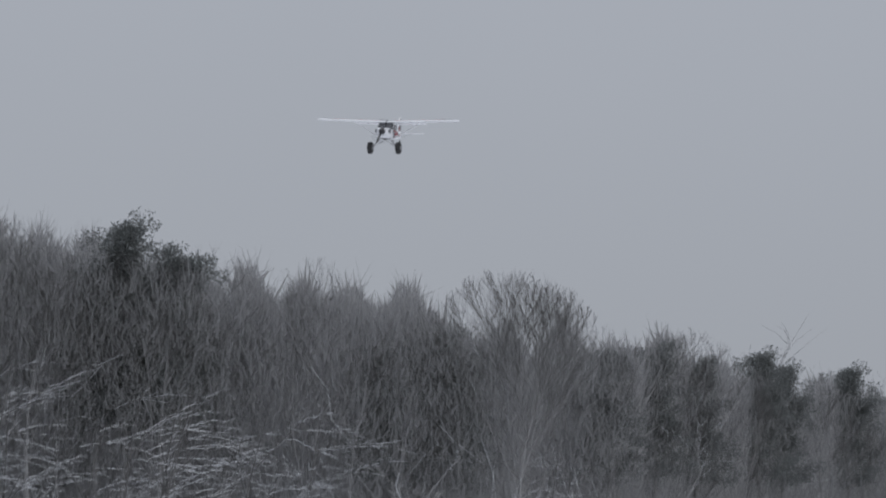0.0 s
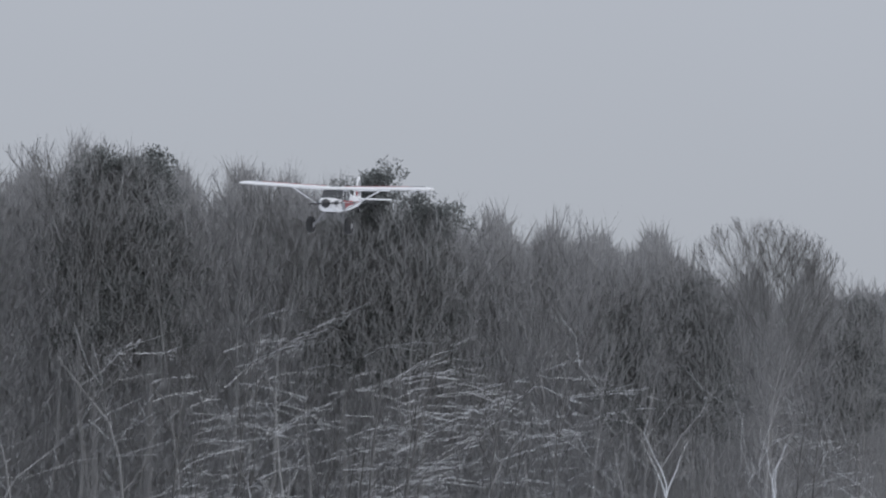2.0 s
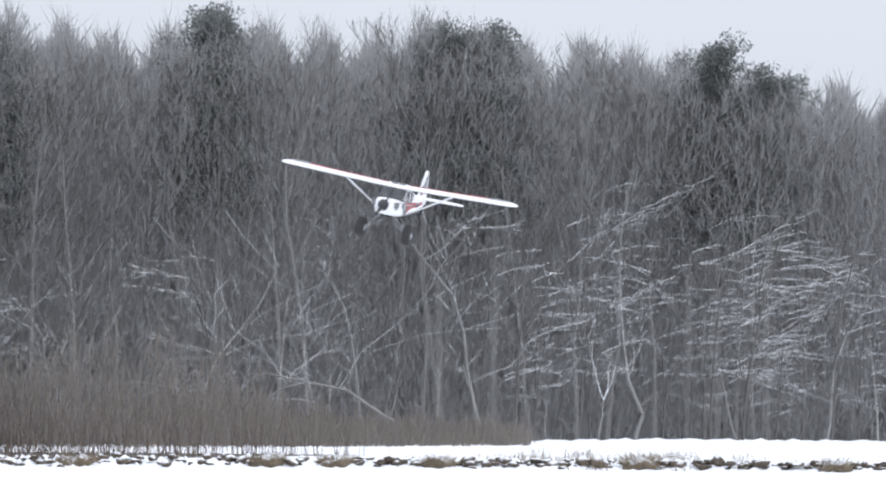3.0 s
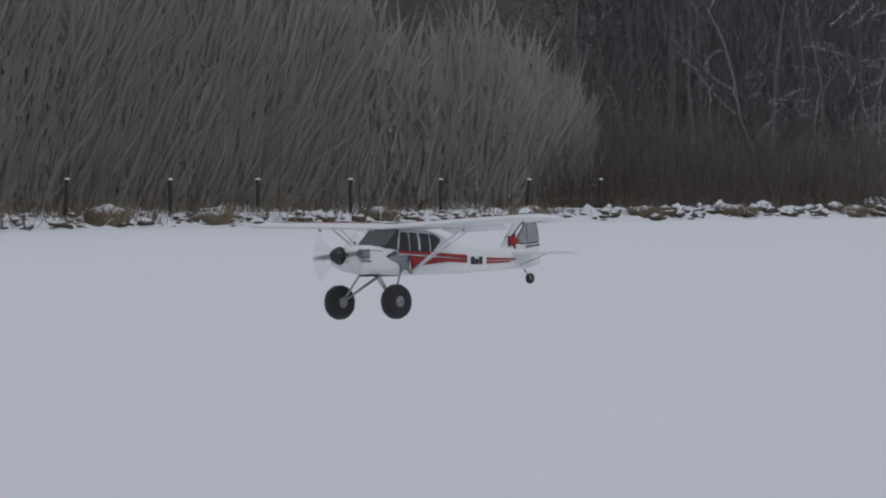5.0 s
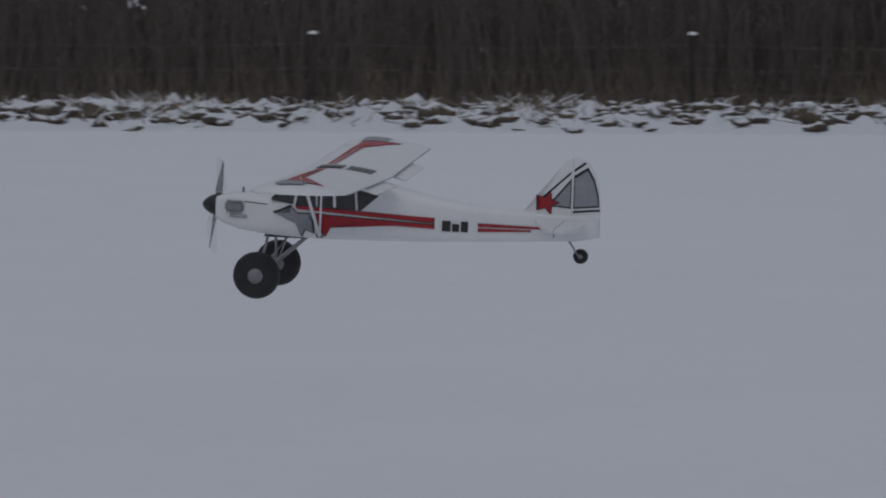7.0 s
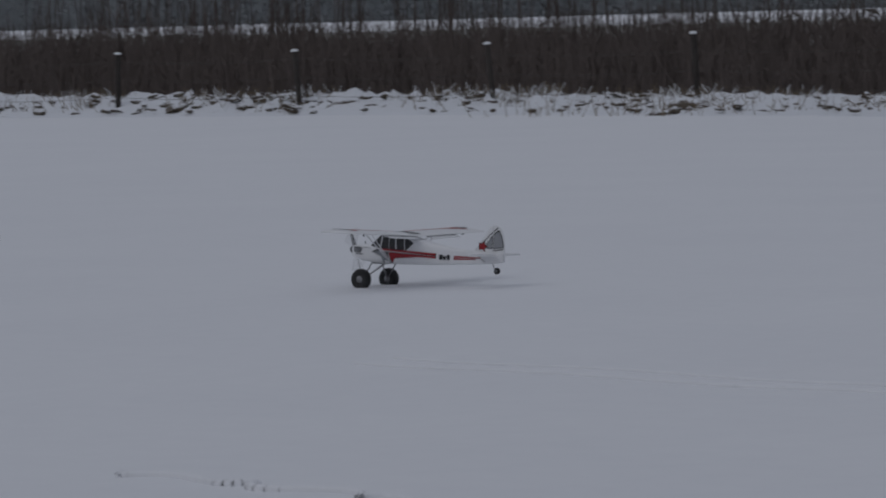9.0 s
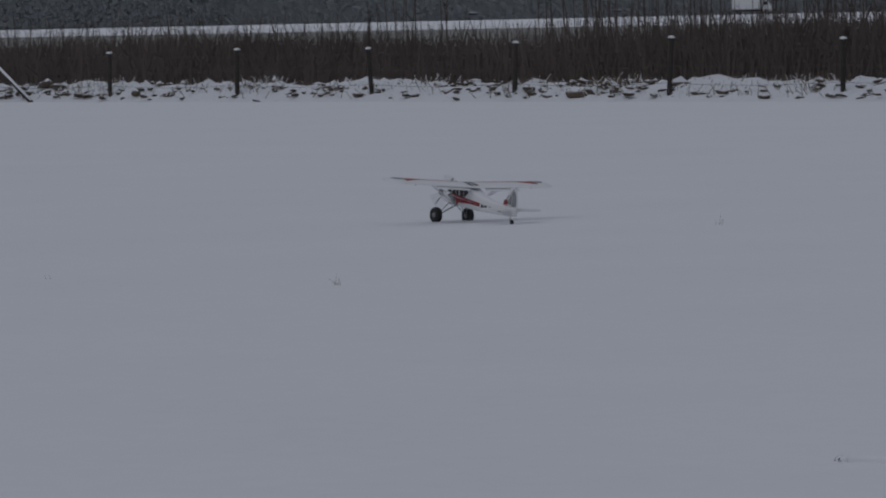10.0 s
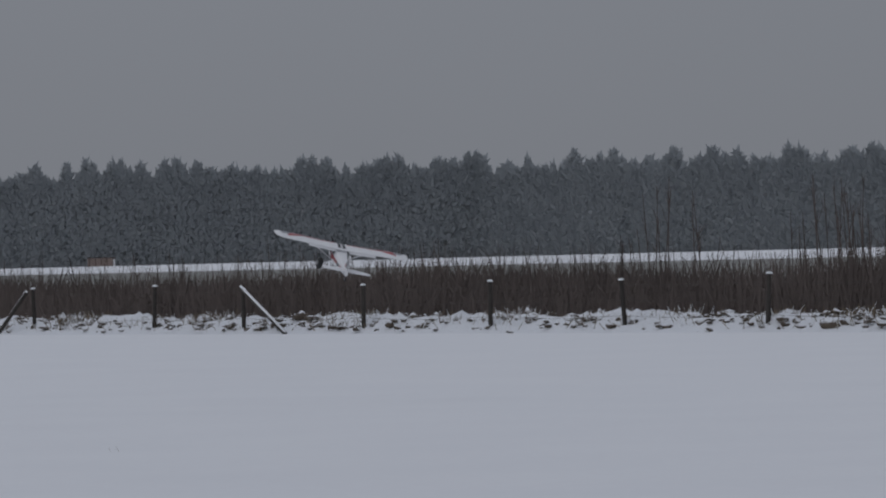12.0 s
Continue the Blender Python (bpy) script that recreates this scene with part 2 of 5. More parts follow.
def part(name, data, mat, parent, label="", smooth=False):
    """Links a bmesh or a mesh as one part under a thing."""
    if isinstance(data, bmesh.types.BMesh):
        me = bpy.data.meshes.new(name)
        bmesh.ops.recalc_face_normals(data, faces=data.faces)
        data.to_mesh(me)
        data.free()
        me.materials.append(mat)
        if smooth:
            me.polygons.foreach_set("use_smooth", [True] * len(me.polygons))
    else:
        me = data
    ob = new(name, me)
    ob.parent = parent
    if label:
        tagged(ob, label)
    return ob


def sticks(p0, p1, r0, r1, sides=3):
    """Tapered prisms from points p0 to p1 with end radii, as vertices and faces."""
    p0, p1 = np.asarray(p0, float), np.asarray(p1, float)
    r0, r1 = np.asarray(r0, float), np.asarray(r1, float)
    n = len(p0)
    d = p1 - p0
    d /= np.linalg.norm(d, axis=1)[:, None] + 1e-9
    up = np.where(np.abs(d[:, 2:3]) > 0.9, [[1.0, 0, 0]], [[0, 0, 1.0]])
    a = np.cross(d, up)
    a /= np.linalg.norm(a, axis=1)[:, None] + 1e-9
    c = np.cross(d, a)
    rings = []
    for p, r in ((p0, r0), (p1, r1)):
        for k in range(sides):
            t = 2 * math.pi * k / sides + 0.5
            rings.append(p + (a * math.cos(t) + c * math.sin(t)) * r[:, None])
    v = np.stack(rings, 1).reshape(-1, 3)
    base = (np.arange(n) * 2 * sides)[:, None]
    f = [base + np.array([k, (k + 1) % sides, sides + (k + 1) % sides, sides + k]) for k in range(sides)]
    return v, np.stack(f, 1).reshape(-1, 4)


def sprays(p, length, wide, lift=0.5):
    """Slender three-cornered sprays of fine twigs at the points p."""
    n = len(p)
    d = rng.normal(0, 1, (n, 3)) + np.array([0, 0, lift])
    d /= np.linalg.norm(d, axis=1)[:, None]
    side = np.cross(d, rng.normal(0, 1, (n, 3)))
    side /= np.linalg.norm(side, axis=1)[:, None] + 1e-9
    k = rng.uniform(0.6, 1.4, n)[:, None]
    v = np.stack([p - side * wide * k / 2, p + side * wide * k / 2, p + d * length * k], 1).reshape(-1, 3)
    return v, np.arange(n * 3).reshape(-1, 3)


def curtain(p, length, wide, turn=0.35, lean=0.35):
    """Overlapping upright sprays turned to the field, so that the light on them stays even."""
    n = len(p)
    out = -p / np.linalg.norm(p[:, :2], axis=1)[:, None]
    face = np.stack([out[:, 0], out[:, 1], np.zeros(n)], 1) + rng.normal(0, turn, (n, 3))
    d = rng.normal(0, lean, (n, 3)) + np.array([0, 0, 1.0])
    side = np.cross(d, face)
    side /= np.linalg.norm(side, axis=1)[:, None] + 1e-9
    k = rng.uniform(0.6, 1.4, n)[:, None]
    v = np.stack([p - side * wide * k / 2, p + side * wide * k / 2, p + d * length * k], 1).reshape(-1, 3)
    return v, np.arange(n * 3).reshape(-1, 3)


def joined(pieces):
    vs, fs, at = [], [], 0
    for v, f in pieces:
        vs.append(v)
        fs.append(np.asarray(f) + at)
        at += len(v)
    return np.concatenate(vs), np.concatenate(fs)


def box_bm(size, at=(0, 0, 0), bevel=0.0, turn=None, bm=None):
    bm = bm or bmesh.new()
    m = Matrix.Translation(at) @ (turn or Matrix()) @ Matrix.Diagonal((*size, 1))
    got = bmesh.ops.create_cube(bm, size=1, matrix=m)
    if bevel:
        edges = list({e for v in got["verts"] for e in v.link_edges})
        bmesh.ops.bevel(bm, geom=edges, offset=bevel, segments=2, affect="EDGES")
    return bm


def rod_bm(a, b, r0, r1=None, seg=8, bm=None):
    bm = bm or bmesh.new()
    a, b = Vector(a), Vector(b)
    turn = (b - a).to_track_quat("Z", "Y").to_matrix().to_4x4()
    bmesh.ops.create_cone(bm, cap_ends=True, segments=seg, radius1=r0, radius2=r0 if r1 is None else r1,
                          depth=(b - a).length, matrix=Matrix.Translation((a + b) / 2) @ turn)
    return bm


def lathe_bm(profile, seg=32, axis="Y", bm=None):
    """Turns a profile of (radius, along) round an axis."""
    bm = bm or bmesh.new()
    rings = []
    for r, h in profile:
        ring = []
        for k in range(seg):
            t = 2 * math.pi * k / seg
            c, s = r * math.cos(t), r * math.sin(t)
            ring.append(bm.verts.new((c, h, s) if axis == "Y" else (h, c, s)))
        rings.append(ring)
    for q0, q1 in zip(rings, rings[1:]):
        for k in range(seg):
            bm.faces.new((q0[k], q0[(k + 1) % seg], q1[(k + 1) % seg], q1[k]))
    for ring in (rings[0], rings[-1]):
        bm.faces.new(ring)
    return bm

# ---------------------------------------------------------------- ground
FENCE_Y = 56.4
GROUND_MAT = ground_material()


def build_ground():
    s = np.linspace(-1, 1, 161)
    axis = np.sign(s) * (np.abs(s) * 60 + (np.abs(s) ** 6) * 3400)
    gx, gy = np.meshgrid(axis, axis, indexing="ij")
    gz = 0.002 * np.sin(gx * 0.9 + 1.3 * np.sin(gy * 0.4)) * np.cos(gy * 0.7 + np.sin(gx * 0.3))
    v = np.stack([gx, gy, gz], -1).reshape(-1, 3)
    n = len(axis)
    i = np.arange(n - 1)
    q = (i[:, None] * n + i[None, :]).ravel()
    f = np.stack([q, q + n, q + n + 1, q + 1], 1)
    ob = new("ground", mesh_of("ground", v, f, GROUND_MAT, True))
    tagged(ob, "flat snow-covered field under an overcast sky", "ground", kind="structure")


def edge_line(u):
    """The field's edge: straight along the fence, then bending towards the viewer past its far corner; u in metres."""
    u = np.asarray(u, float)
    x = np.where(u < 104, u, 104 + 20 * np.sin(np.clip((u - 104) / 34, 0, 1.35)))
    y = np.where(u < 104, FENCE_Y - 0.9, FENCE_Y - 0.9 - 34 * (1 - np.cos(np.clip((u - 104) / 34, 0, 1.35))))
    over = np.clip(u - 150, 0, None)
    return x + 0.05 * over, y - over * 0.9


def ico(sub):
    bm = bmesh.new()
    bmesh.ops.create_icosphere(bm, subdivisions=sub, radius=1)
    bm.verts.ensure_lookup_table()
    v = np.array([p.co[:] for p in bm.verts])
    f = np.array([[q.index for q in p.verts] for p in bm.faces])
    bm.free()
    return v, f


ICO = ico(3)
ICO_LOW = ico(2)
ICO_CLOD = ico(1)


def lump(at, size, seed, low=False, rough=0.22):
    """An uneven clod: a ball with ridges and dents, flattened underneath."""
    g = np.random.default_rng(seed)
    v, f = ICO_CLOD if low else ICO_LOW
    v = v.copy()
    k = np.ones(len(v))
    for freq in (1.7, 3.1, 5.7, 9.0):
        w = g.normal(size=(3, 3))
        ph = g.uniform(0, 6.28, 3)
        k += rough / freq ** 0.55 * np.prod(np.sin(v @ w.T * freq + ph), axis=1) * 2.0
    v *= k[:, None]
    v[:, 2] = np.where(v[:, 2] < 0, v[:, 2] * 0.35, v[:, 2])
    a = g.uniform(0, 6.28)
    c, s_ = math.cos(a), math.sin(a)
    v = v @ np.array([[c, -s_, 0], [s_, c, 0], [0, 0, 1]]).T
    return v * np.asarray(size) + np.asarray(at), f


def mound(s, h, seed):
    """A heap of clods grown together under one knobbly skin."""
    g = np.random.default_rng(seed)
    v, f = ICO
    v = v.copy()
    k = np.full(len(v), 0.72)
    for _ in range(34):
        d = g.normal(size=3)
        d[2] = abs(d[2]) * 0.9
        d /= np.linalg.norm(d)
        k = np.maximum(k, 0.72 + g.uniform(0.12, 0.42) * np.sqrt(np.clip((v @ d - 0.90) / 0.10, 0, 1)))
    k += g.normal(0, 0.035, len(v))
    v *= k[:, None]
    v[:, 2] = np.where(v[:, 2] < 0, v[:, 2] * 0.3, v[:, 2])
    return v * np.array([s, s * 0.75, h]), f


def edge_width(u):
    """How much further the bank reaches into the field, in metres."""
    return np.interp(u, [-90, -60, -50, -44, -34, -31, -20, 0, 15, 25, 35, 45], [-1.3, -1.3, -1.2, -0.9, 2.0, 3.8, 5.4, 5.4, 5.8, 3.6, 0.9, 0.0])


def build_ridge():
    """Ploughed-up strip of earth, grass and snow along the fence: its countless clods in one mesh, the big mounds singly."""
    u = np.arange(-118, 176, 0.16)
    w = np.linspace(-1.0, 2.2, 12)
    ex, ey = edge_line(u)
    nx, ny = np.gradient(-ey, u), np.gradient(ex, u)
    ln = np.hypot(nx, ny)
    nx, ny = nx / ln, ny / ln
    prof = np.interp(w, [-1.0, -0.5, 0.2, 1.0, 2.2], [-0.03, 0.03, 0.13, 0.25, 0.03])
    z = prof[None, :] * (1 + 0.22 * np.sin(u[:, None] * 1.1 + w[None, :] * 2) * np.sin(u[:, None] * 0.37))
    z = z * np.interp(u, [-50, -43, -34, 0, 15, 30, 45], [1.35, 1.05, 0.62, 0.62, 0.62, 0.75, 1.0])[:, None]
    z = z + np.where((w > -0.9) & (w < 2.1), 1, 0)[None, :] * rng.normal(0, 0.055, (len(u), len(w))) * np.clip((w[None, :] + 0.9) / 1.2, 0.1, 1)
    spread = w[None, :] - edge_width(u)[:, None] * (1 - (w[None, :] + 1.0) / 3.2)
    v = np.stack([ex[:, None] + nx[:, None] * spread, ey[:, None] + ny[:, None] * spread, z], -1).reshape(-1, 3)
    n = len(w)
    i, j = np.arange(len(u) - 1), np.arange(n - 1)
    q = (i[:, None] * n + j[None, :]).ravel()
    f = np.stack([q, q + 1, q + n + 1, q + n], 1)
    tagged(new("bank", mesh_of("bank", v, f, CLOD, True)), "low ploughed bank of dark earth and snow along the field edge", "bank", kind="structure")

    small = []
    for k, uu in enumerate(np.arange(-116, 174, 0.036)):
        if uu > 98 and rng.random() < 0.62:
            continue
        x, y = edge_line([uu])
        s = rng.uniform(0.04, 0.105) * (1.0 if rng.random() < 0.85 else 1.6) * (1.7 if uu > 98 else 0.75 if uu < -30 else 1.0)
        w_ = rng.triangular(-0.8, 0.9, 2.0)
        z_ = float(np.interp(w_, [-1, 0.2, 1, 2], [0, 0.10, 0.21, 0.07])) * float(np.interp(uu, [-50, -43, -34, 0, 15, 30, 45], [1.35, 1.05, 0.62, 0.62, 0.62, 0.75, 1.0])) + rng.uniform(-0.02, 0.07)
        w_ -= float(edge_width(uu)) * (1 - (w_ + 1.0) / 3.2)
        small.append(lump((x[0] + rng.normal(0, 0.1), y[0] + w_, z_), (s * rng.uniform(1, 1.8), s, s * rng.uniform(0.5, 1.0)), 100 + k, True, 0.5))
    v, f = joined(small)
    # bent grass on the bank, part of it rimed with snow
    n = 24000
    uu = rng.uniform(-116, 98, n)
    hump = 0.5 + 0.5 * np.sin(uu * 1.9) * np.sin(uu * 0.61 + 1)
    uu = uu[rng.uniform(0, 1, n) < hump]
    hump = 0.5 + 0.5 * np.sin(uu * 1.9) * np.sin(uu * 0.61 + 1)
    ex2, ey2 = edge_line(uu)
    ww = rng.triangular(-0.6, 0.9, 1.9, len(uu))
    ww2 = ww - edge_width(uu) * (1 - (ww + 1.0) / 3.2)
    base = np.stack([ex2, ey2 + ww2, 0.06 + 0.12 * np.clip(ww, 0, 1)], 1)
    tip = base + np.stack([rng.normal(0, 0.13, len(uu)), rng.normal(0, 0.10, len(uu)), (rng.uniform(0.04, 0.20, len(uu)) + 0.16 * hump) * np.interp(uu, [-42, -34, 30, 45], [1.0, 0.5, 0.5, 1.0])], 1)
    rime = rng.uniform(0, 1, len(uu)) < 0.45
    for name, some, mat, r, text in (("rimed_grass", rime, SNOW_CAP, 0.008, "bent grass tufts plastered with snow on the bank"), ("bank_grass", ~rime, DRY_GRASS, 0.009, "short dry brown grass tufts on the bank")):
        bv, bf = sticks(base[some], tip[some], np.full(some.sum(), r), np.full(some.sum(), r * 0.5))
        tagged(new(name, mesh_of(name, bv, bf, mat)), text, "grass", kind="stuff")
    tagged(new("earth_clods", mesh_of("earth_clods", v, f, CLOD, True)), "countless snowy clods of dark earth on the bank", "clods", kind="stuff")

    spots = [(60.6, 0.6, 0.38, 1), (59.0, 0.85, 0.50, 1), (57.6, 0.95, 0.54, 1), (55.9, 0.8, 0.46, 1), (53.6, 0.65, 0.45, 1), (52.4, 0.8, 0.52, 1), (50.8, 0.5, 0.42, 1), (47.6, 0.5, 0.36, 0), (44.0, 0.55, 0.36, 0),
             (40.2, 0.42, 0.40, 0), (34.4, 0.5, 0.3, 0), (28.5, 0.5, 0.5, 1), (22.6, 0.4, 0.3, 0), (19.0, 0.72, 0.50, 1), (15.2, 0.5, 0.38, 0), (12.0, 0.45, 0.32, 0),
             (9.2, 0.62, 0.42, 0), (6.5, 0.5, 0.3, 0), (3.9, 0.55, 0.4, 0), (-0.5, 0.5, 0.36, 0), (-4.5, 0.6, 0.42, 0), (-9.0, 0.5, 0.33, 0), (-13.2, 0.7, 0.4, 0),
             (-17.5, 0.5, 0.35, 0), (-22.4, 0.6, 0.42, 0), (-26.8, 0.55, 0.36, 0), (-30.7, 0.5, 0.4, 0), (-34.6, 0.5, 0.34, 0), (-38.0, 0.7, 0.40, 0), (-42.6, 0.5, 0.3, 0),
             (-45.8, 0.62, 0.42, 0), (-49.3, 0.5, 0.33, 0), (-53.7, 0.6, 0.38, 0), (-57.2, 0.66, 0.42, 0), (-61.0, 0.5, 0.36, 0), (-64.9, 0.55, 0.4, 0), (-68.8, 0.6, 0.4, 0),
             (-72.0, 0.55, 0.42, 0), (-76.4, 0.6, 0.42, 0), (-79.8, 0.5, 0.36, 0), (-84.0, 0.6, 0.4, 0), (66.0, 0.6, 0.4, 1), (72.5, 0.75, 0.5, 1), (77.0, 0.9, 0.6, 1), (81.0, 0.8, 0.55, 1),
             (88.0, 0.7, 0.45, 1), (95.0, 0.8, 0.5, 1), (101.0, 0.7, 0.45, 1)] + [(u_, 0.8, 0.42, 1) for u_ in (107.0, 114.5, 121.0, 128.5, 131.0, 134.5, 141.0, 147.0)]
    for k, (uu, s, h, grassy) in enumerate(spots):
        x, y = edge_line([uu])
        off = (0.1 if grassy else rng.uniform(-0.5, 0.4)) - 0.6 * float(edge_width(uu))
        v, f = mound(s * (0.85 if grassy else 0.5), h * (0.95 if grassy else 0.62 if uu > -30 else 0.5), 900 + k)
        if grassy:
            ob = tagged(new("grass_tussock", mesh_of("grass_tussock", v, f, TUSSOCK, True)), "mound of brown dry grass with snow on top", "tussock", "tussocks on the bank")
            m = 260
            a = rng.uniform(0, 6.28, m)
            rr = np.sqrt(rng.uniform(0, 1, m)) * 0.8
            p0 = np.stack([np.cos(a) * rr * s, np.sin(a) * rr * s * 0.8, h * np.sqrt(np.clip(1 - rr ** 2, 0, 1)) * 0.75], 1)
            p1 = p0 + np.stack([np.cos(a) * rng.uniform(0.05, 0.3, m), np.sin(a) * rng.uniform(0.05, 0.3, m), rng.uniform(-0.12, 0.24, m)], 1)
            bv, bf = sticks(p0, p1, np.full(m, 0.008), np.full(m, 0.002))
            tagged(part("blade_tuft", mesh_of("blade_tuft", bv, bf, DRY_GRASS), DRY_GRASS, ob, "dry bent grass blades"), kind="stuff")
        else:
            ob = tagged(new("snow_mound", mesh_of("snow_mound", v, f, CLOD, True)), "snow-capped mound of dark earth clods", "mound", "mounds on the bank")
        ob.location = (x[0], y[0] + off + (0.0 if grassy else 0.5), -0.03 if grassy else 0.06)


# ---------------------------------------------------------------- fence
POSTS_A = [(80.58, 1.05), (76.63, 1.05), (72.53, 1.04), (68.72, 1.04), (64.78, 1.07), (60.77, 1.00), (56.81, 1.02), (53.30, 1.05), (49.37, 1.10), (45.42, 1.03), (41.67, 1.04), (37.83, 1.04), (33.87, 1.03), (30.12, 1.03), (25.92, 1.07), (21.55, 1.06), (17.91, 1.11), (13.69, 1.08), (8.29, 1.04), (2.74, 1.06)]
POSTS_B = [(-33.90, 1.16), (-38.76, 1.19), (-42.75, 1.10), (-46.78, 1.05), (-50.85, 1.06), (-55.01, 1.12), (-59.01, 1.07), (-62.94, 1.00), (-66.95, 1.02), (-70.99, 0.98), (-75.10, 0.94), (-78.36, 1.03), (-82.98, 1.02)]
POST_BETWEEN = [-2.1, -6.9, -11.6, -16.4, -20.9, -25.4, -29.6]
POST_BEYOND = [84.1, 88.0, 92.1, 96.2, 100.1]


def build_fence_post():
    root = new("fence_post")
    bm = bmesh.new()
    prof = [(0.050, -0.3), (0.048, 0.0), (0.046, 0.35), (0.045, 0.7), (0.043, 0.985), (0.037, 1.0)]
    seg, rings = 10, []
    for r, z in prof:
        rings.append([bm.verts.new((r * (1 + 0.10 * math.sin(3 * k + 5 * z)) * math.cos(6.283 * k / seg), r * math.sin(6.283 * k / seg), z)) for k in range(seg)])
    for q0, q1 in zip(rings, rings[1:]):
        for k in range(seg):
            bm.faces.new((q0[k], q0[(k + 1) % seg], q1[(k + 1) % seg], q1[k]))
    bm.faces.new(rings[-1])
    part("shaft", bm, POST_WOOD, root, smooth=True)
    cap = bmesh.new()
    bmesh.ops.create_icosphere(cap, subdivisions=2, radius=1)
    for v in cap.verts:
        v.co.x *= 0.068
        v.co.y *= 0.066
        v.co.z = 1.0 + (v.co.z * 0.036 if v.co.z > 0 else v.co.z * 0.008) + 0.006
    part("snow_cap", cap, SNOW_CAP, root, "small cap of fresh snow", smooth=True)
    staple = box_bm((0.02, 0.012, 0.03), (0, -0.056, 0.62), 0.003)
    part("staple", staple, WIRE, root)
    return tagged(root, "round weathered dark wooden fence post capped with snow", "fence post", "posts of the field fence")


def build_fence():
    first = build_fence_post()
    rows = [(x, 1.05) for x in POST_BEYOND + POST_BETWEEN] + list(POSTS_A) + list(POSTS_B)
    rows.sort(reverse=True)
    made = []
    for k, (x, h) in enumerate(rows):
        lean = (rng.normal(0, 1.6), rng.normal(0, 2.6), rng.uniform(0, 360))
        m = pose(x, FENCE_Y, 0, *lean)
        if k == 0:
            ob = first
            ob.matrix_basis = m
        else:
            ob = copy_thing(first, m)
        ob.scale = (1, 1, h)
        made.append((x, h))
    # three sagging strands of wire
    for z in (0.93, 0.62, 0.32):
        pts = []
        for (x0, h0), (x1, h1) in zip(made, made[1:]):
            for s in (0, 0.25, 0.5, 0.75):
                pts.append((x0 + (x1 - x0) * s, FENCE_Y - 0.07, z - 0.05 * s * (1 - s) * 4))
        pts = np.array(pts)
        v, f = sticks(pts[:-1], pts[1:], np.full(len(pts) - 1, 0.004), np.full(len(pts) - 1, 0.004))
        tagged(new("fence_wire", mesh_of("fence_wire", v, f, WIRE)), "thin rusty fence wire strung along the posts", "wire", "wires of the field fence", kind="structure")
    for x0, x1, z1 in ((-75.0, -76.7, 0.98), (-83.05, -83.95, 0.95)):
        root = new("brace_pole")
        a, b = Vector((x1, FENCE_Y - 0.35, 0.02)), Vector((x0, FENCE_Y - 0.16, z1))
        if x0 == -75.0:
            a, b = Vector((-73.0, FENCE_Y - 0.5, 0.0)), Vector((-75.0, FENCE_Y - 0.14, 0.98))
        part("pole", rod_bm(a, b, 0.046, 0.040, 10), POST_WOOD, root, smooth=True)
        up = Vector((0, 0.0, 0.022))
        part("snow_strip", rod_bm(a + up, b + up, 0.036, 0.032, 8), SNOW_CAP, root, "strip of snow lying along the pole", smooth=True)
        tagged(root, "slanting wooden brace pole topped with a strip of snow", "brace", "braces of the field fence")


# ---------------------------------------------------------------- shrubs behind the fence
def stems(x0, x1, y0, y1, n, h0, h1, r, lean=0.10, twigs=3):
    x, y = rng.uniform(x0, x1, n), rng.uniform(y0, y1, n)
    h = (h0 + (h1 - h0) * rng.uniform(0, 1, n) ** 1.4) * (0.88 + 0.18 * np.sin(x * 0.31) * np.sin(x * 0.083 + 1))
    p0 = np.stack([x, y, np.full(n, -0.03)], 1)
    p1 = p0 + np.stack([rng.normal(0, lean, n) * h, rng.normal(0, lean, n) * h, h], 1)
    rr = rng.uniform(0.6, 1.3, n) * r
    out = [sticks(p0, p1, rr, rr * 0.35)]
    for _ in range(twigs):
        s = rng.uniform(0.35, 0.95, n)[:, None]
        a = p0 + (p1 - p0) * s
        ln = rng.uniform(0.12, 0.32, n) * h
        b = a + np.stack([rng.normal(0, 0.42, n) * ln, rng.normal(0, 0.42, n) * ln, ln * rng.uniform(0.4, 1.0, n)], 1)
        out.append(sticks(a, b, rr * 0.5, rr * 0.2))
    return joined(out)


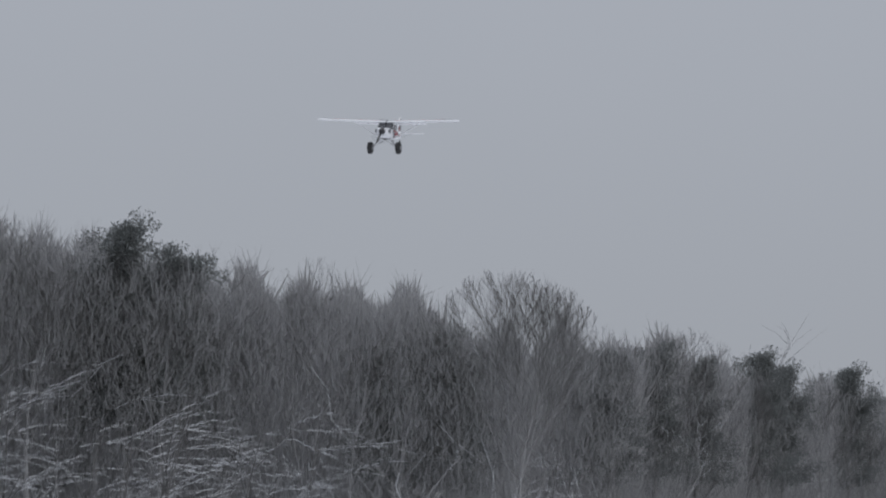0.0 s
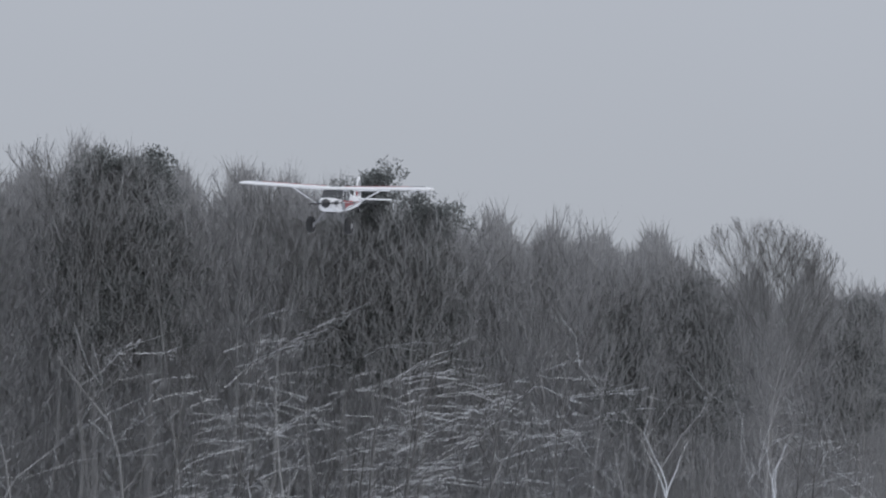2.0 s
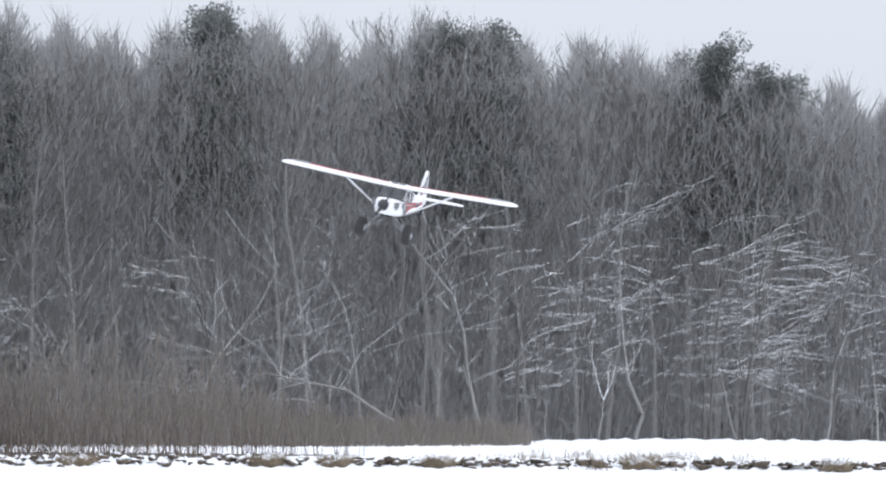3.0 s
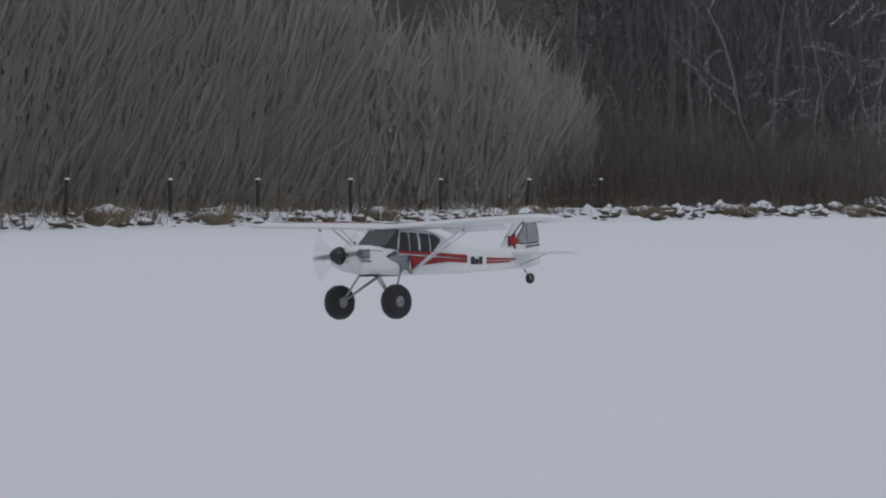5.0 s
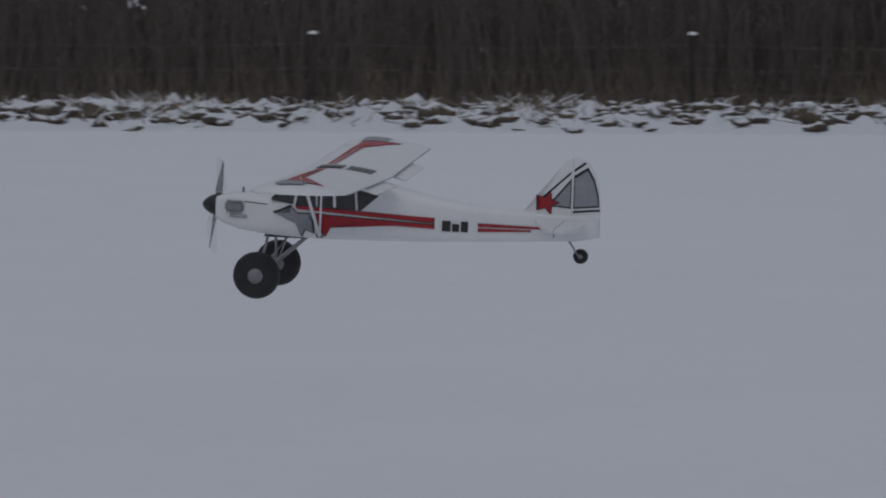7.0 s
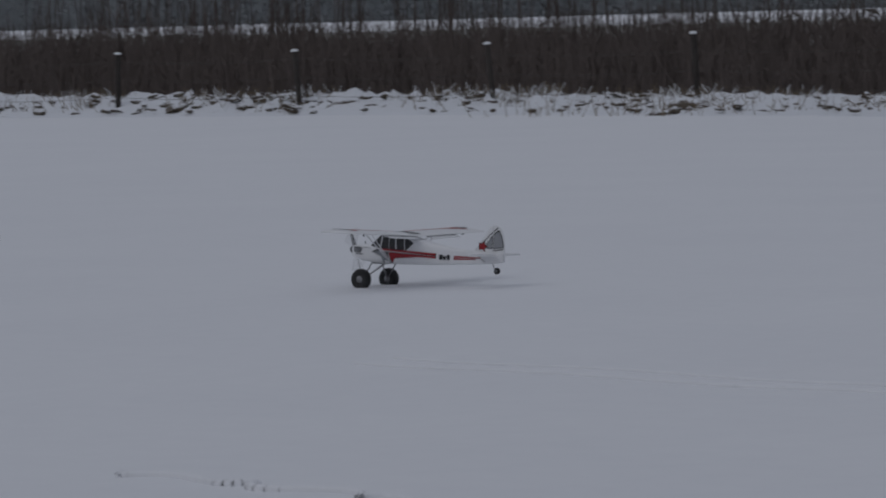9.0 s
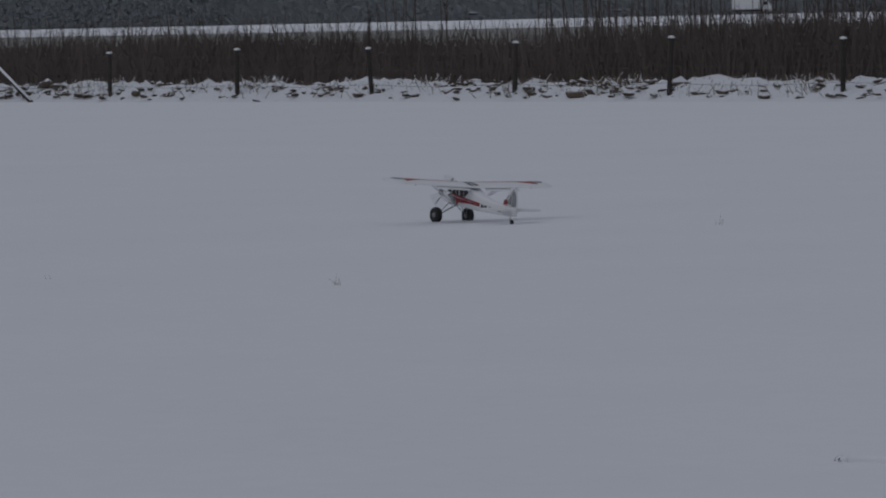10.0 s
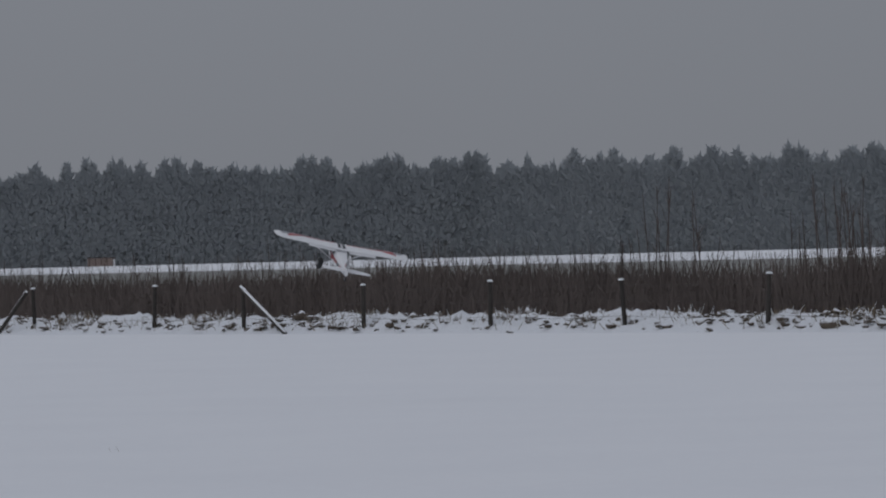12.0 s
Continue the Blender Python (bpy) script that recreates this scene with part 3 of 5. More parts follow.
def build_shrubs():
    v, f = joined([stems(-125, -62, 57.4, 66, 11000, 0.85, 1.38, 0.012, 0.2, twigs=1), stems(-62, -34, 57.4, 66, 6000, 1.05, 1.75, 0.012, 0.2, twigs=1), stems(-112, -34, 58, 66, 2600, 1.15, 1.95, 0.008, 0.10, twigs=2), stems(-34, 42, 57.4, 66, 10000, 2.0, 3.3, 0.015, 0.15, twigs=1), stems(42, 112, 58.4, 66, 4500, 1.2, 2.4, 0.013, 0.2, twigs=1), stems(100, 158, 58, 92, 4200, 0.5, 3.0, 0.011, 0.22, twigs=2)])
    n = 60000
    x, y = rng.uniform(-125, -30, n), rng.uniform(58.5, 66, n)
    tw = curtain(np.stack([x, y, rng.uniform(0, 1, n) * (np.interp(x, [-90, -60, -40], [0.80, 0.95, 1.15]) + 0.12 * np.sin(x * 0.31))], 1), 0.38, 0.03, 0.5, 0.45)
    tagged(new("shrub_twigs", mesh_of("shrub_twigs", *tw, SHRUB)), "fine reddish-brown twigs filling the shrub belt", "shrubs", kind="stuff")
    tagged(new("shrub_belt", mesh_of("shrub_belt", v, f, SHRUB)), "dense belt of bare reddish-brown shrubs behind the fence", "shrubs", kind="stuff")
    v, f = joined([stems(-125, -20, 56.8, 58.2, 2400, 0.2, 0.55, 0.006, 0.25, 2), stems(-20, 104, 56.8, 58.4, 4200, 0.3, 0.95, 0.007, 0.25, 2), stems(43, 78, 55.6, 58.4, 1900, 0.3, 1.05, 0.009, 0.3, 1), stems(-41, 34, 53.4, 57.0, 3000, 0.15, 0.5, 0.007, 0.25, 1), stems(100, 150, 58, 88, 1500, 0.3, 1.2, 0.010, 0.2, 1)])
    tufts = [(v, f)]
    for _ in range(34):
        x, y = polar(rng.uniform(-74.6, -69.6), rng.uniform(126, 150))
        tufts.append(stems(x - 0.6, x + 0.6, y - 0.6, y + 0.6, 45, 0.15, 0.62, 0.010, 0.35, 1))
    v, f = joined(tufts)
    tagged(new("dry_grass_fringe", mesh_of("dry_grass_fringe", v, f, DRY_GRASS)), "fringe of dry straw-coloured grass at the fence foot", "dry grass", kind="stuff")


def build_sapling(k):
    root = new("sapling")
    n = int(rng.integers(2, 4))
    p0 = np.stack([rng.normal(0, 0.10, n), rng.normal(0, 0.10, n), np.full(n, -0.02)], 1)
    h = rng.uniform(1.7, 2.6, n)
    p1 = p0 + np.stack([rng.normal(0, 0.05, n) * h, rng.normal(0, 0.05, n) * h, h], 1)
    v, f = sticks(p0, p1, np.full(n, 0.017), np.full(n, 0.006), 4)
    part("stem", mesh_of("stem", v, f, SHRUB), SHRUB, root)
    m = 14
    i = rng.integers(0, n, m)
    s = rng.uniform(0.3, 0.95, m)[:, None]
    a = p0[i] + (p1[i] - p0[i]) * s
    b = a + np.stack([rng.normal(0, 0.09, m), rng.normal(0, 0.09, m), rng.uniform(0.15, 0.45, m)], 1)
    v, f = sticks(a, b, np.full(m, 0.007), np.full(m, 0.003))
    tagged(part("twig_mass", mesh_of("twig_mass", v, f, SHRUB), SHRUB, root), kind="stuff")
    return tagged(root, "thin bare sapling standing among brown shrubs", "sapling", "saplings in the shrub belt")


def build_saplings():
    kinds = [build_sapling(k) for k in range(5)]
    spots = [(rng.uniform(-66, -28), rng.uniform(58.5, 66)) for _ in range(90)] + [(rng.uniform(-60, -44), rng.uniform(58.5, 66)) for _ in range(60)] + [(rng.uniform(-96, -66), rng.uniform(58.5, 66)) for _ in range(26)]
    for k, (x, y) in enumerate(spots):
        m = pose(x, y, 0, rng.normal(0, 2), rng.normal(0, 2), rng.uniform(0, 360))
        tall = rng.uniform(0.85, 1.25) if x > -66 else rng.uniform(0.55, 0.8)
        if k < 5:
            ob = kinds[k]
            ob.matrix_basis = m
        else:
            ob = copy_thing(kinds[k % 5], m)
        ob.scale = (1, 1, tall)


# ---------------------------------------------------------------- trees
def grow(seed, height, half, first=0.25, limbs=16, rise=0.9, twig=4, low=0.2, wild=0.11):
    """Branch segments of a bare broadleaf tree, filling an egg-shaped crown: start, end, radii, level, branch number."""
    g = random.Random(seed)
    seg, count = [], [0]
    centre, axes = Vector((0, 0, height * (0.5 + low / 2))), Vector((half, half, height * (0.5 - low / 2)))

    def reach(p, d):
        """Distance from p along d to the crown's outline."""
        q = Vector([(p[i] - centre[i]) / axes[i] for i in range(3)])
        e = Vector([d[i] / axes[i] for i in range(3)])
        aa, bb, cc = e.dot(e), q.dot(e), q.dot(q) - 1
        root = bb * bb - aa * cc
        return (-bb + math.sqrt(root)) / aa if root > 0 else 0.0

    def branch(p, d, length, r, level):
        count[0] += 1
        me = count[0]
        n = (6, 5, 3, 2)[level]
        pts = [p]
        for i in range(n):
            d = (d + Vector((g.gauss(0, wild), g.gauss(0, wild), g.gauss(0.06 if level else 0, wild * 0.7)))).normalized()
            q = pts[-1] + d * (length / n)
            seg.append((pts[-1], q, r * (1 - 0.8 * i / n), r * (1 - 0.8 * (i + 1) / n), level, me))
            pts.append(q)
        if level == 3:
            return
        for k in range((limbs, 8, twig)[level]):
            s = first + (1 - first) * g.random() ** 0.8 if level == 0 else g.uniform(0.22, 1.0)
            i = min(int(s * n), n - 1)
            at = pts[i].lerp(pts[i + 1], s * n - i)
            ang = g.uniform(0, 6.283)
            side = Vector((math.cos(ang), math.sin(ang), 0))
            if level == 0:
                nd = (side * g.uniform(0.5, 0.9) + Vector((0, 0, rise * g.uniform(0.7, 1.2)))).normalized()
                branch(at, nd, max(reach(at, nd), 0.5) * g.uniform(0.78, 1.0), r * (1 - 0.75 * s) * 0.36, 1)
            else:
                nd = (d * 0.75 + side * g.uniform(0.35, 0.75) + Vector((0, 0, 0.22 * rise))).normalized()
                ln = min(max(reach(at, nd), 0.25) * g.uniform(0.8, 1.08), length * g.uniform(0.30, 0.62))
                branch(at, nd, ln, max(r * 0.42, 0.013 if level == 1 else 0.008), level + 1)

    branch(Vector((0, 0, -0.1)), Vector((g.gauss(0, 0.03), g.gauss(0, 0.03), 1)).normalized(), height * 0.78, height * 0.0066, 0)
    return seg


def build_bare_tree(seed, height, half, snow, label, bark=None, **kw):
    bark = bark or BARK
    seg = grow(seed, height, half, **kw)
    root = new("bare_tree")

    def mesh(name, rows, mat, sides):
        p0 = np.array([s[0][:] for s in rows])
        p1 = np.array([s[1][:] for s in rows])
        v, f = sticks(p0, p1, np.array([s[2] for s in rows]), np.array([s[3] for s in rows]), sides)
        return mesh_of(name, v, f, mat)

    part("trunk", mesh("trunk", [s for s in seg if s[4] == 0], bark, 7), bark, root)
    tagged(part("limb_work", mesh("limb_work", [s for s in seg if s[4] == 1], BARK, 4), BARK, root), kind="stuff")
    tagged(part("twig_mass", mesh("twig_mass", [s for s in seg if s[4] >= 2], TWIG, 3), TWIG, root), kind="stuff")
    g = random.Random(seed + 5)
    chosen = {s[5] for s in seg if s[4] in (1, 2) and g.random() < snow * (1.15 - s[0].z / height)}
    lying = []
    for s in seg:
        d = (s[1] - s[0]).normalized()
        if s[5] in chosen and abs(d.z) < 0.9:
            r = min(max(s[2] * 0.8, 0.010), 0.018)
            lift = Vector((0, 0, s[2] * 0.6))
            lying.append((s[0] + lift, s[1] + lift, r, min(max(s[3] * 0.8, 0.008), 0.015)))
    if lying:
        tagged(part("snow_cover", mesh("snow_cover", lying, SNOW_TWIG, 4), SNOW_TWIG, root, "snow lying along the limbs"), kind="stuff")
    return tagged(root, label, "tree", "trees of the wood")


def build_pine(seed, height, mat, label, group, boughs=16, per_bough=9, low=0.35, per=24, width=0.20, blade=0.34):
    g = np.random.default_rng(seed)
    root = new("pine_tree")
    v, f = sticks([(0, 0, -0.1)], [(g.normal(0, 0.2), g.normal(0, 0.2), height * 0.95)], [height * 0.014], [0.05], 7)
    part("trunk", mesh_of("trunk", v, f, BARK), BARK, root)
    t = low + (1 - low) * np.sort(g.uniform(0, 1, boughs)) ** 0.9
    t[-1] = 0.97
    a = np.arange(boughs) * 2.4 + g.normal(0, 0.4, boughs)
    rad = height * width * np.clip(1.06 - t, 0.05, 1) ** 0.8 * 1.15 * g.uniform(0.45, 1.1, boughs)
    rad[-1] = 0.1
    tip = np.stack([np.cos(a) * rad, np.sin(a) * rad, t * height], 1)
    inner = np.stack([np.zeros(boughs), np.zeros(boughs), t * height - rad * 0.35], 1)
    v, f = sticks(inner, tip, np.full(boughs, 0.07), np.full(boughs, 0.025), 4)
    tagged(part("limb_work", mesh_of("limb_work", v, f, BARK), BARK, root), kind="stuff")
    # round tufts about the end of each bough, then blades in each tuft
    c = np.repeat(tip, per_bough, 0)
    c = c + g.normal(0, 1, c.shape) * height * 0.032 * np.array([1.2, 1.2, 0.5])
    c[:, :2] *= g.uniform(0.45, 1.0, len(c))[:, None]
    n = len(c) * per
    c = np.repeat(c, per, 0)
    o = g.normal(0, 1, (n, 3))
    o *= (g.uniform(0, 1, n) ** 0.4 / np.linalg.norm(o, axis=1))[:, None] * height * 0.034 * np.array([1.1, 1.1, 0.7])
    d = g.normal(0, 1, (n, 3)) + np.array([0, 0, 0.6])
    d /= np.linalg.norm(d, axis=1)[:, None]
    side = np.cross(d, g.normal(0, 1, (n, 3)))
    side /= np.linalg.norm(side, axis=1)[:, None] + 1e-9
    size = blade * g.uniform(0.6, 1.3, n)[:, None] * height / 18
    p = c + o
    v = np.stack([p - side * size * 0.24, p + side * size * 0.24, p + d * size * 1.3], 1).reshape(-1, 3)
    tagged(part("needle_mass", mesh_of("needle_mass", v, np.arange(n * 3).reshape(-1, 3), mat), mat, root), kind="stuff")
    return tagged(root, label, "pine", group)


def place(kind, used, m, size):
    """The first use takes the tree itself, later ones a copy."""
    if kind.name in used:
        ob = copy_thing(kind, m)
    else:
        used.add(kind.name)
        ob = kind
        ob.matrix_basis = m
    ob.scale = (size, size, size)
    return ob


def polar(azimuth, r):
    a = radians(azimuth)
    return -math.sin(a) * r, math.cos(a) * r


def wood_distance(az):
    return float(np.interp(az, [-90, -84, -80.5, -79, -60], [345, 330, 225, 214, 208]))


def wood_height(az):
    """Height of the wood's skyline above eye level, as a slope."""
    return float(np.interp(az, [-86, -83.5, -82.6, -81.2, -80.0, -79.6, -78.9, -78.25, -77.9, -77.2, -75.5, -74.9, -72.7, -71, -66, -60],
                           [0.048, 0.050, 0.052, 0.0605, 0.061, 0.069, 0.0747, 0.064, 0.071, 0.0755, 0.0755, 0.078, 0.087, 0.0905, 0.0915, 0.092]))


def build_bowed_tree(seed, height, limbs):
    """A dark tree whose long limbs all sweep one way (its own +x) with snow along them."""
    g = random.Random(seed)
    dark, white = [], []

    def sweep(p, d, length, r, level):
        n = 7 if level == 0 else 4
        side_at = sorted(g.uniform(0.15, 0.95) for _ in range((6, 0)[level]))
        for i in range(n):
            d = (d + Vector((0.05, g.gauss(0, 0.10), g.gauss(-0.015, 0.09)))).normalized()
            q = p + d * (length / n)
            r0, r1 = r * (1 - 0.75 * i / n), r * (1 - 0.75 * (i + 1) / n)
            dark.append((p, q, r0, r1))
            if g.random() < (0.7, 0.55)[level]:
                up = Vector((0, 0, r0 * 0.9))
                white.append((p + up, q + up, max(r0 * 0.8, 0.012 - 0.003 * level), max(r1 * 0.8, 0.009 - 0.002 * level)))
            for s in side_at:
                if int(s * n) == i:
                    nd = (d + Vector((g.uniform(0, 0.3), g.gauss(0, 0.45), g.gauss(0.03, 0.26)))).normalized()
                    sweep(p.lerp(q, s * n - i), nd, length * g.uniform(0.28, 0.55), r0 * 0.55, level + 1)
            p = q

    lean = g.uniform(0.05, 0.2)
    trunk = [(Vector((lean * height * (k / 8) ** 2, 0.12 * math.sin(k), height * k / 8 - 0.1)), 0.075 * (1 - 0.09 * k)) for k in range(9)]
    for k in range(limbs):
        s = 0.28 + 0.7 * (k + g.random()) / limbs
        i = min(int(s * 8), 7)
        at = trunk[i][0].lerp(trunk[i + 1][0], s * 8 - i)
        d = Vector((1, g.gauss(0, 0.8), g.gauss(0.42, 0.3))).normalized()
        at = at + Vector((g.gauss(0, 0.9), g.gauss(0, 1.2), g.gauss(0, 0.3)))
        dark.append((trunk[max(i - 1, 0)][0], at, 0.022, 0.014))
        sweep(at, d, height * g.uniform(0.16, 0.38), g.uniform(0.012, 0.024), 0)
    root = new("bowed_tree")

    def mesh(name, rows, mat, sides):
        v, f = sticks([q[0][:] for q in rows], [q[1][:] for q in rows], [q[2] for q in rows], [q[3] for q in rows], sides)
        return mesh_of(name, v, f, mat)
    part("trunk", mesh("trunk", [(p[0], q[0], p[1], q[1]) for p, q in zip(trunk, trunk[1:])], BARK_SHADED, 7), BARK_SHADED, root)
    tagged(part("limb_work", mesh("limb_work", dark, BARK_SHADED, 3), BARK_SHADED, root), kind="stuff")
    tagged(part("snow_cover", mesh("snow_cover", white, SNOW_TWIG, 3), SNOW_TWIG, root, "snow lying along the limbs"), kind="stuff")
    return tagged(root, "bare tree with long snow-laden limbs bowed by the wind", "tree", "bowed trees at the wood's edge")


def build_forked_birch(x, y, size, spread, turn):
    """A pale birch whose trunk forks low into crooked, snow-plastered stems."""
    g = random.Random(int(spread * 1000))
    rows = []

    def stem(p, d, length, r, level):
        n = 6
        for i in range(n):
            d = (d + Vector((g.gauss(0, 0.16), g.gauss(0, 0.16), 0.04))).normalized()
            q = p + d * (length / n)
            rows.append((p, q, r * (1 - 0.7 * i / n), r * (1 - 0.7 * (i + 1) / n), level))
            if level < 2 and i > 0:
                if g.random() < (0.8, 0.35)[level]:
                    stem(q, (d + Vector((g.gauss(0, 0.6), g.gauss(0, 0.6), 0.1))).normalized(), length * g.uniform(0.25, 0.45), r * 0.42, level + 1)
            p = q

    stem(Vector((0, 0, -0.1)), Vector((0.05, 0, 1)), 4.4, 0.09, 2)
    top = rows[-1][1]
    for sx in (-spread, spread * 0.35, spread):
        stem(top, Vector((sx, g.gauss(0, 0.3), 1)).normalized(), g.uniform(2.6, 4.4), 0.042, 0)
    root = new("birch_tree")

    def mesh(name, lev, mat, sides):
        some = [q for q in rows if q[4] in lev]
        v, f = sticks([q[0][:] for q in some], [q[1][:] for q in some], [max(q[2], 0.012) for q in some], [max(q[3], 0.009) for q in some], sides)
        return mesh_of(name, v, f, mat)
    part("trunk", mesh("trunk", (0,), SNOW_TWIG, 6), SNOW_TWIG, root, "snow-plastered forked stems")
    tagged(part("limb_work", mesh("limb_work", (1, 2), BARK_LIGHT, 4), BARK_LIGHT, root, "pale lower trunk and side limbs"), kind="stuff")
    root.matrix_basis = pose(x, y, 0, 0, 0, turn)
    root.scale = (size, size, size)
    tagged(root, "forked birch with pale stems and snow on its limbs", "tree", "forked birches at the wood's edge")


def build_wood():
    used = set()
    tall = [build_bare_tree(s, 18, w, 0.03, "tall bare broadleaf tree with a rounded crown of fine twigs", first=0.30, limbs=17, rise=1.15, twig=7, low=0.22) for s, w in ((11, 3.6), (12, 4.2), (13, 3.2), (14, 4.0))]
    snowy = [build_bare_tree(s, 14, w, 0.26, "bare leaning tree with snow lying on its limbs", first=0.14, limbs=10, rise=0.6, twig=2, low=0.05, wild=0.34) for s, w in ((21, 3.6), (22, 4.0), (23, 3.2), (24, 3.8))]
    pines = [build_pine(s, 18, NEEDLE, "dark green pine among bare trees", "pines of the wood", 30, 7, 0.55, 100, 0.19, 0.15) for s in (31, 32, 33)]
    az = -85.5
    while az < -50:
        r = wood_distance(az)
        a = az + rng.uniform(-0.25, 0.25)
        rr = r + rng.uniform(-3, 3)
        x, y = polar(a, rr)
        top = wood_height(a) * rr + 1.55
        if abs(a + 78.95) > 0.75:
            place(tall[int(rng.integers(4))], used, pose(x, y, 0, 0, 0, rng.uniform(0, 360)), top / 18 * rng.uniform(0.93, 1.06))
        az += 0.52
    x, y = polar(-78.95, 209)
    fan = build_bare_tree(17, 18, 4.7, 0.02, "solitary bare tree with a round fan of limbs", first=0.42, limbs=38, rise=1.25, twig=9, low=0.46, wild=0.07)
    place(fan, used, pose(x, y, 0, 0, 0, 40), (0.0757 * 209 + 1.55) / 18)
    az = -84
    while az < -52:
        r = wood_distance(az) - 9
        x, y = polar(az + rng.uniform(-0.2, 0.2), r + rng.uniform(-5, 5))
        place(snowy[int(rng.integers(4))], used, pose(x, y, 0, rng.normal(0, 5), rng.normal(0, 5), rng.uniform(0, 360)), rng.uniform(0.65, 1.1) * (r / 205))
        az += 0.75 if az > -71 else 1.1
    bowed = [build_bowed_tree(s, h, n) for s, h, n in ((71, 10.5, 14), (72, 9.0, 11), (73, 12.5, 15), (74, 11.0, 13))]
    spots = [(rng.uniform(-76.6, -72.0), rng.uniform(0.65, 1.1)) for _ in range(12)] + [(rng.uniform(-82, -64), rng.uniform(0.5, 1.0)) for _ in range(14)]
    for k, (a, size) in enumerate(spots):
        x, y = polar(a + 0.7, wood_distance(a) - 12 + rng.uniform(-3, 3))
        place(bowed[k % 4], used, pose(x, y, 0, 0, 0, a + rng.normal(0, 22 if a < -71 else 80)), size)
    for a, size, spread, turn in ((-77.42, 0.90, 0.42, -70), (-79.12, 0.85, 0.30, -90), (-72.35, 0.62, 0.50, -60), (-76.95, 0.5, 0.35, -80)):
        build_forked_birch(*polar(a, wood_distance(a) - 13), size, spread, turn)
    for a, slope in ((-73.9, 0.0865), (-73.55, 0.080), (-71.0, 0.0925), (-70.3, 0.0915), (-67.4, 0.094), (-74.55, 0.082), (-78.05, 0.062), (-80.8, 0.061), (-81.35, 0.057), (-82.15, 0.0575), (-82.45, 0.0545), (-83.3, 0.054), (-84.1, 0.0505), (-80.2, 0.0575), (-77.2, 0.058), (-78.3, 0.054), (-64.5, 0.088), (-61.5, 0.09)):
        r = wood_distance(a) + 1
        x, y = polar(a, r)
        place(pines[int(rng.integers(3))], used, pose(x, y, 0, 0, 0, rng.uniform(0, 360)), (slope * 0.96 * r + 1.55) / 18)
    birch = [build_bare_tree(s, 12, 1.6, 0.12, "slender birch with a pale trunk", BARK_LIGHT, first=0.45, limbs=7, rise=1.0, twig=2, low=0.4, wild=0.035) for s in (61, 62)]
    for k, (a, h) in enumerate(((-66.95, 0.6), (-67.7, 0.55), (-68.9, 0.5), (-68.2, 0.7), (-65.6, 0.7), (-76.0, 0.6), (-64.2, 0.6), (-70.3, 0.5))):
        x, y = polar(a, wood_distance(a) - 12)
        place(birch[k % 2], used, pose(x, y, 0, rng.normal(0, 2), rng.normal(0, 2), rng.uniform(0, 360)), h)
    # behind the fence the wood goes on, with its trunks close to the field
    x = 118.0
    while x > -34:
        place(tall[int(rng.integers(4))], used, pose(x, 76 + rng.uniform(-5, 9), 0, 0, 0, rng.uniform(0, 360)), rng.uniform(0.8, 1.02))
        x -= 9.0


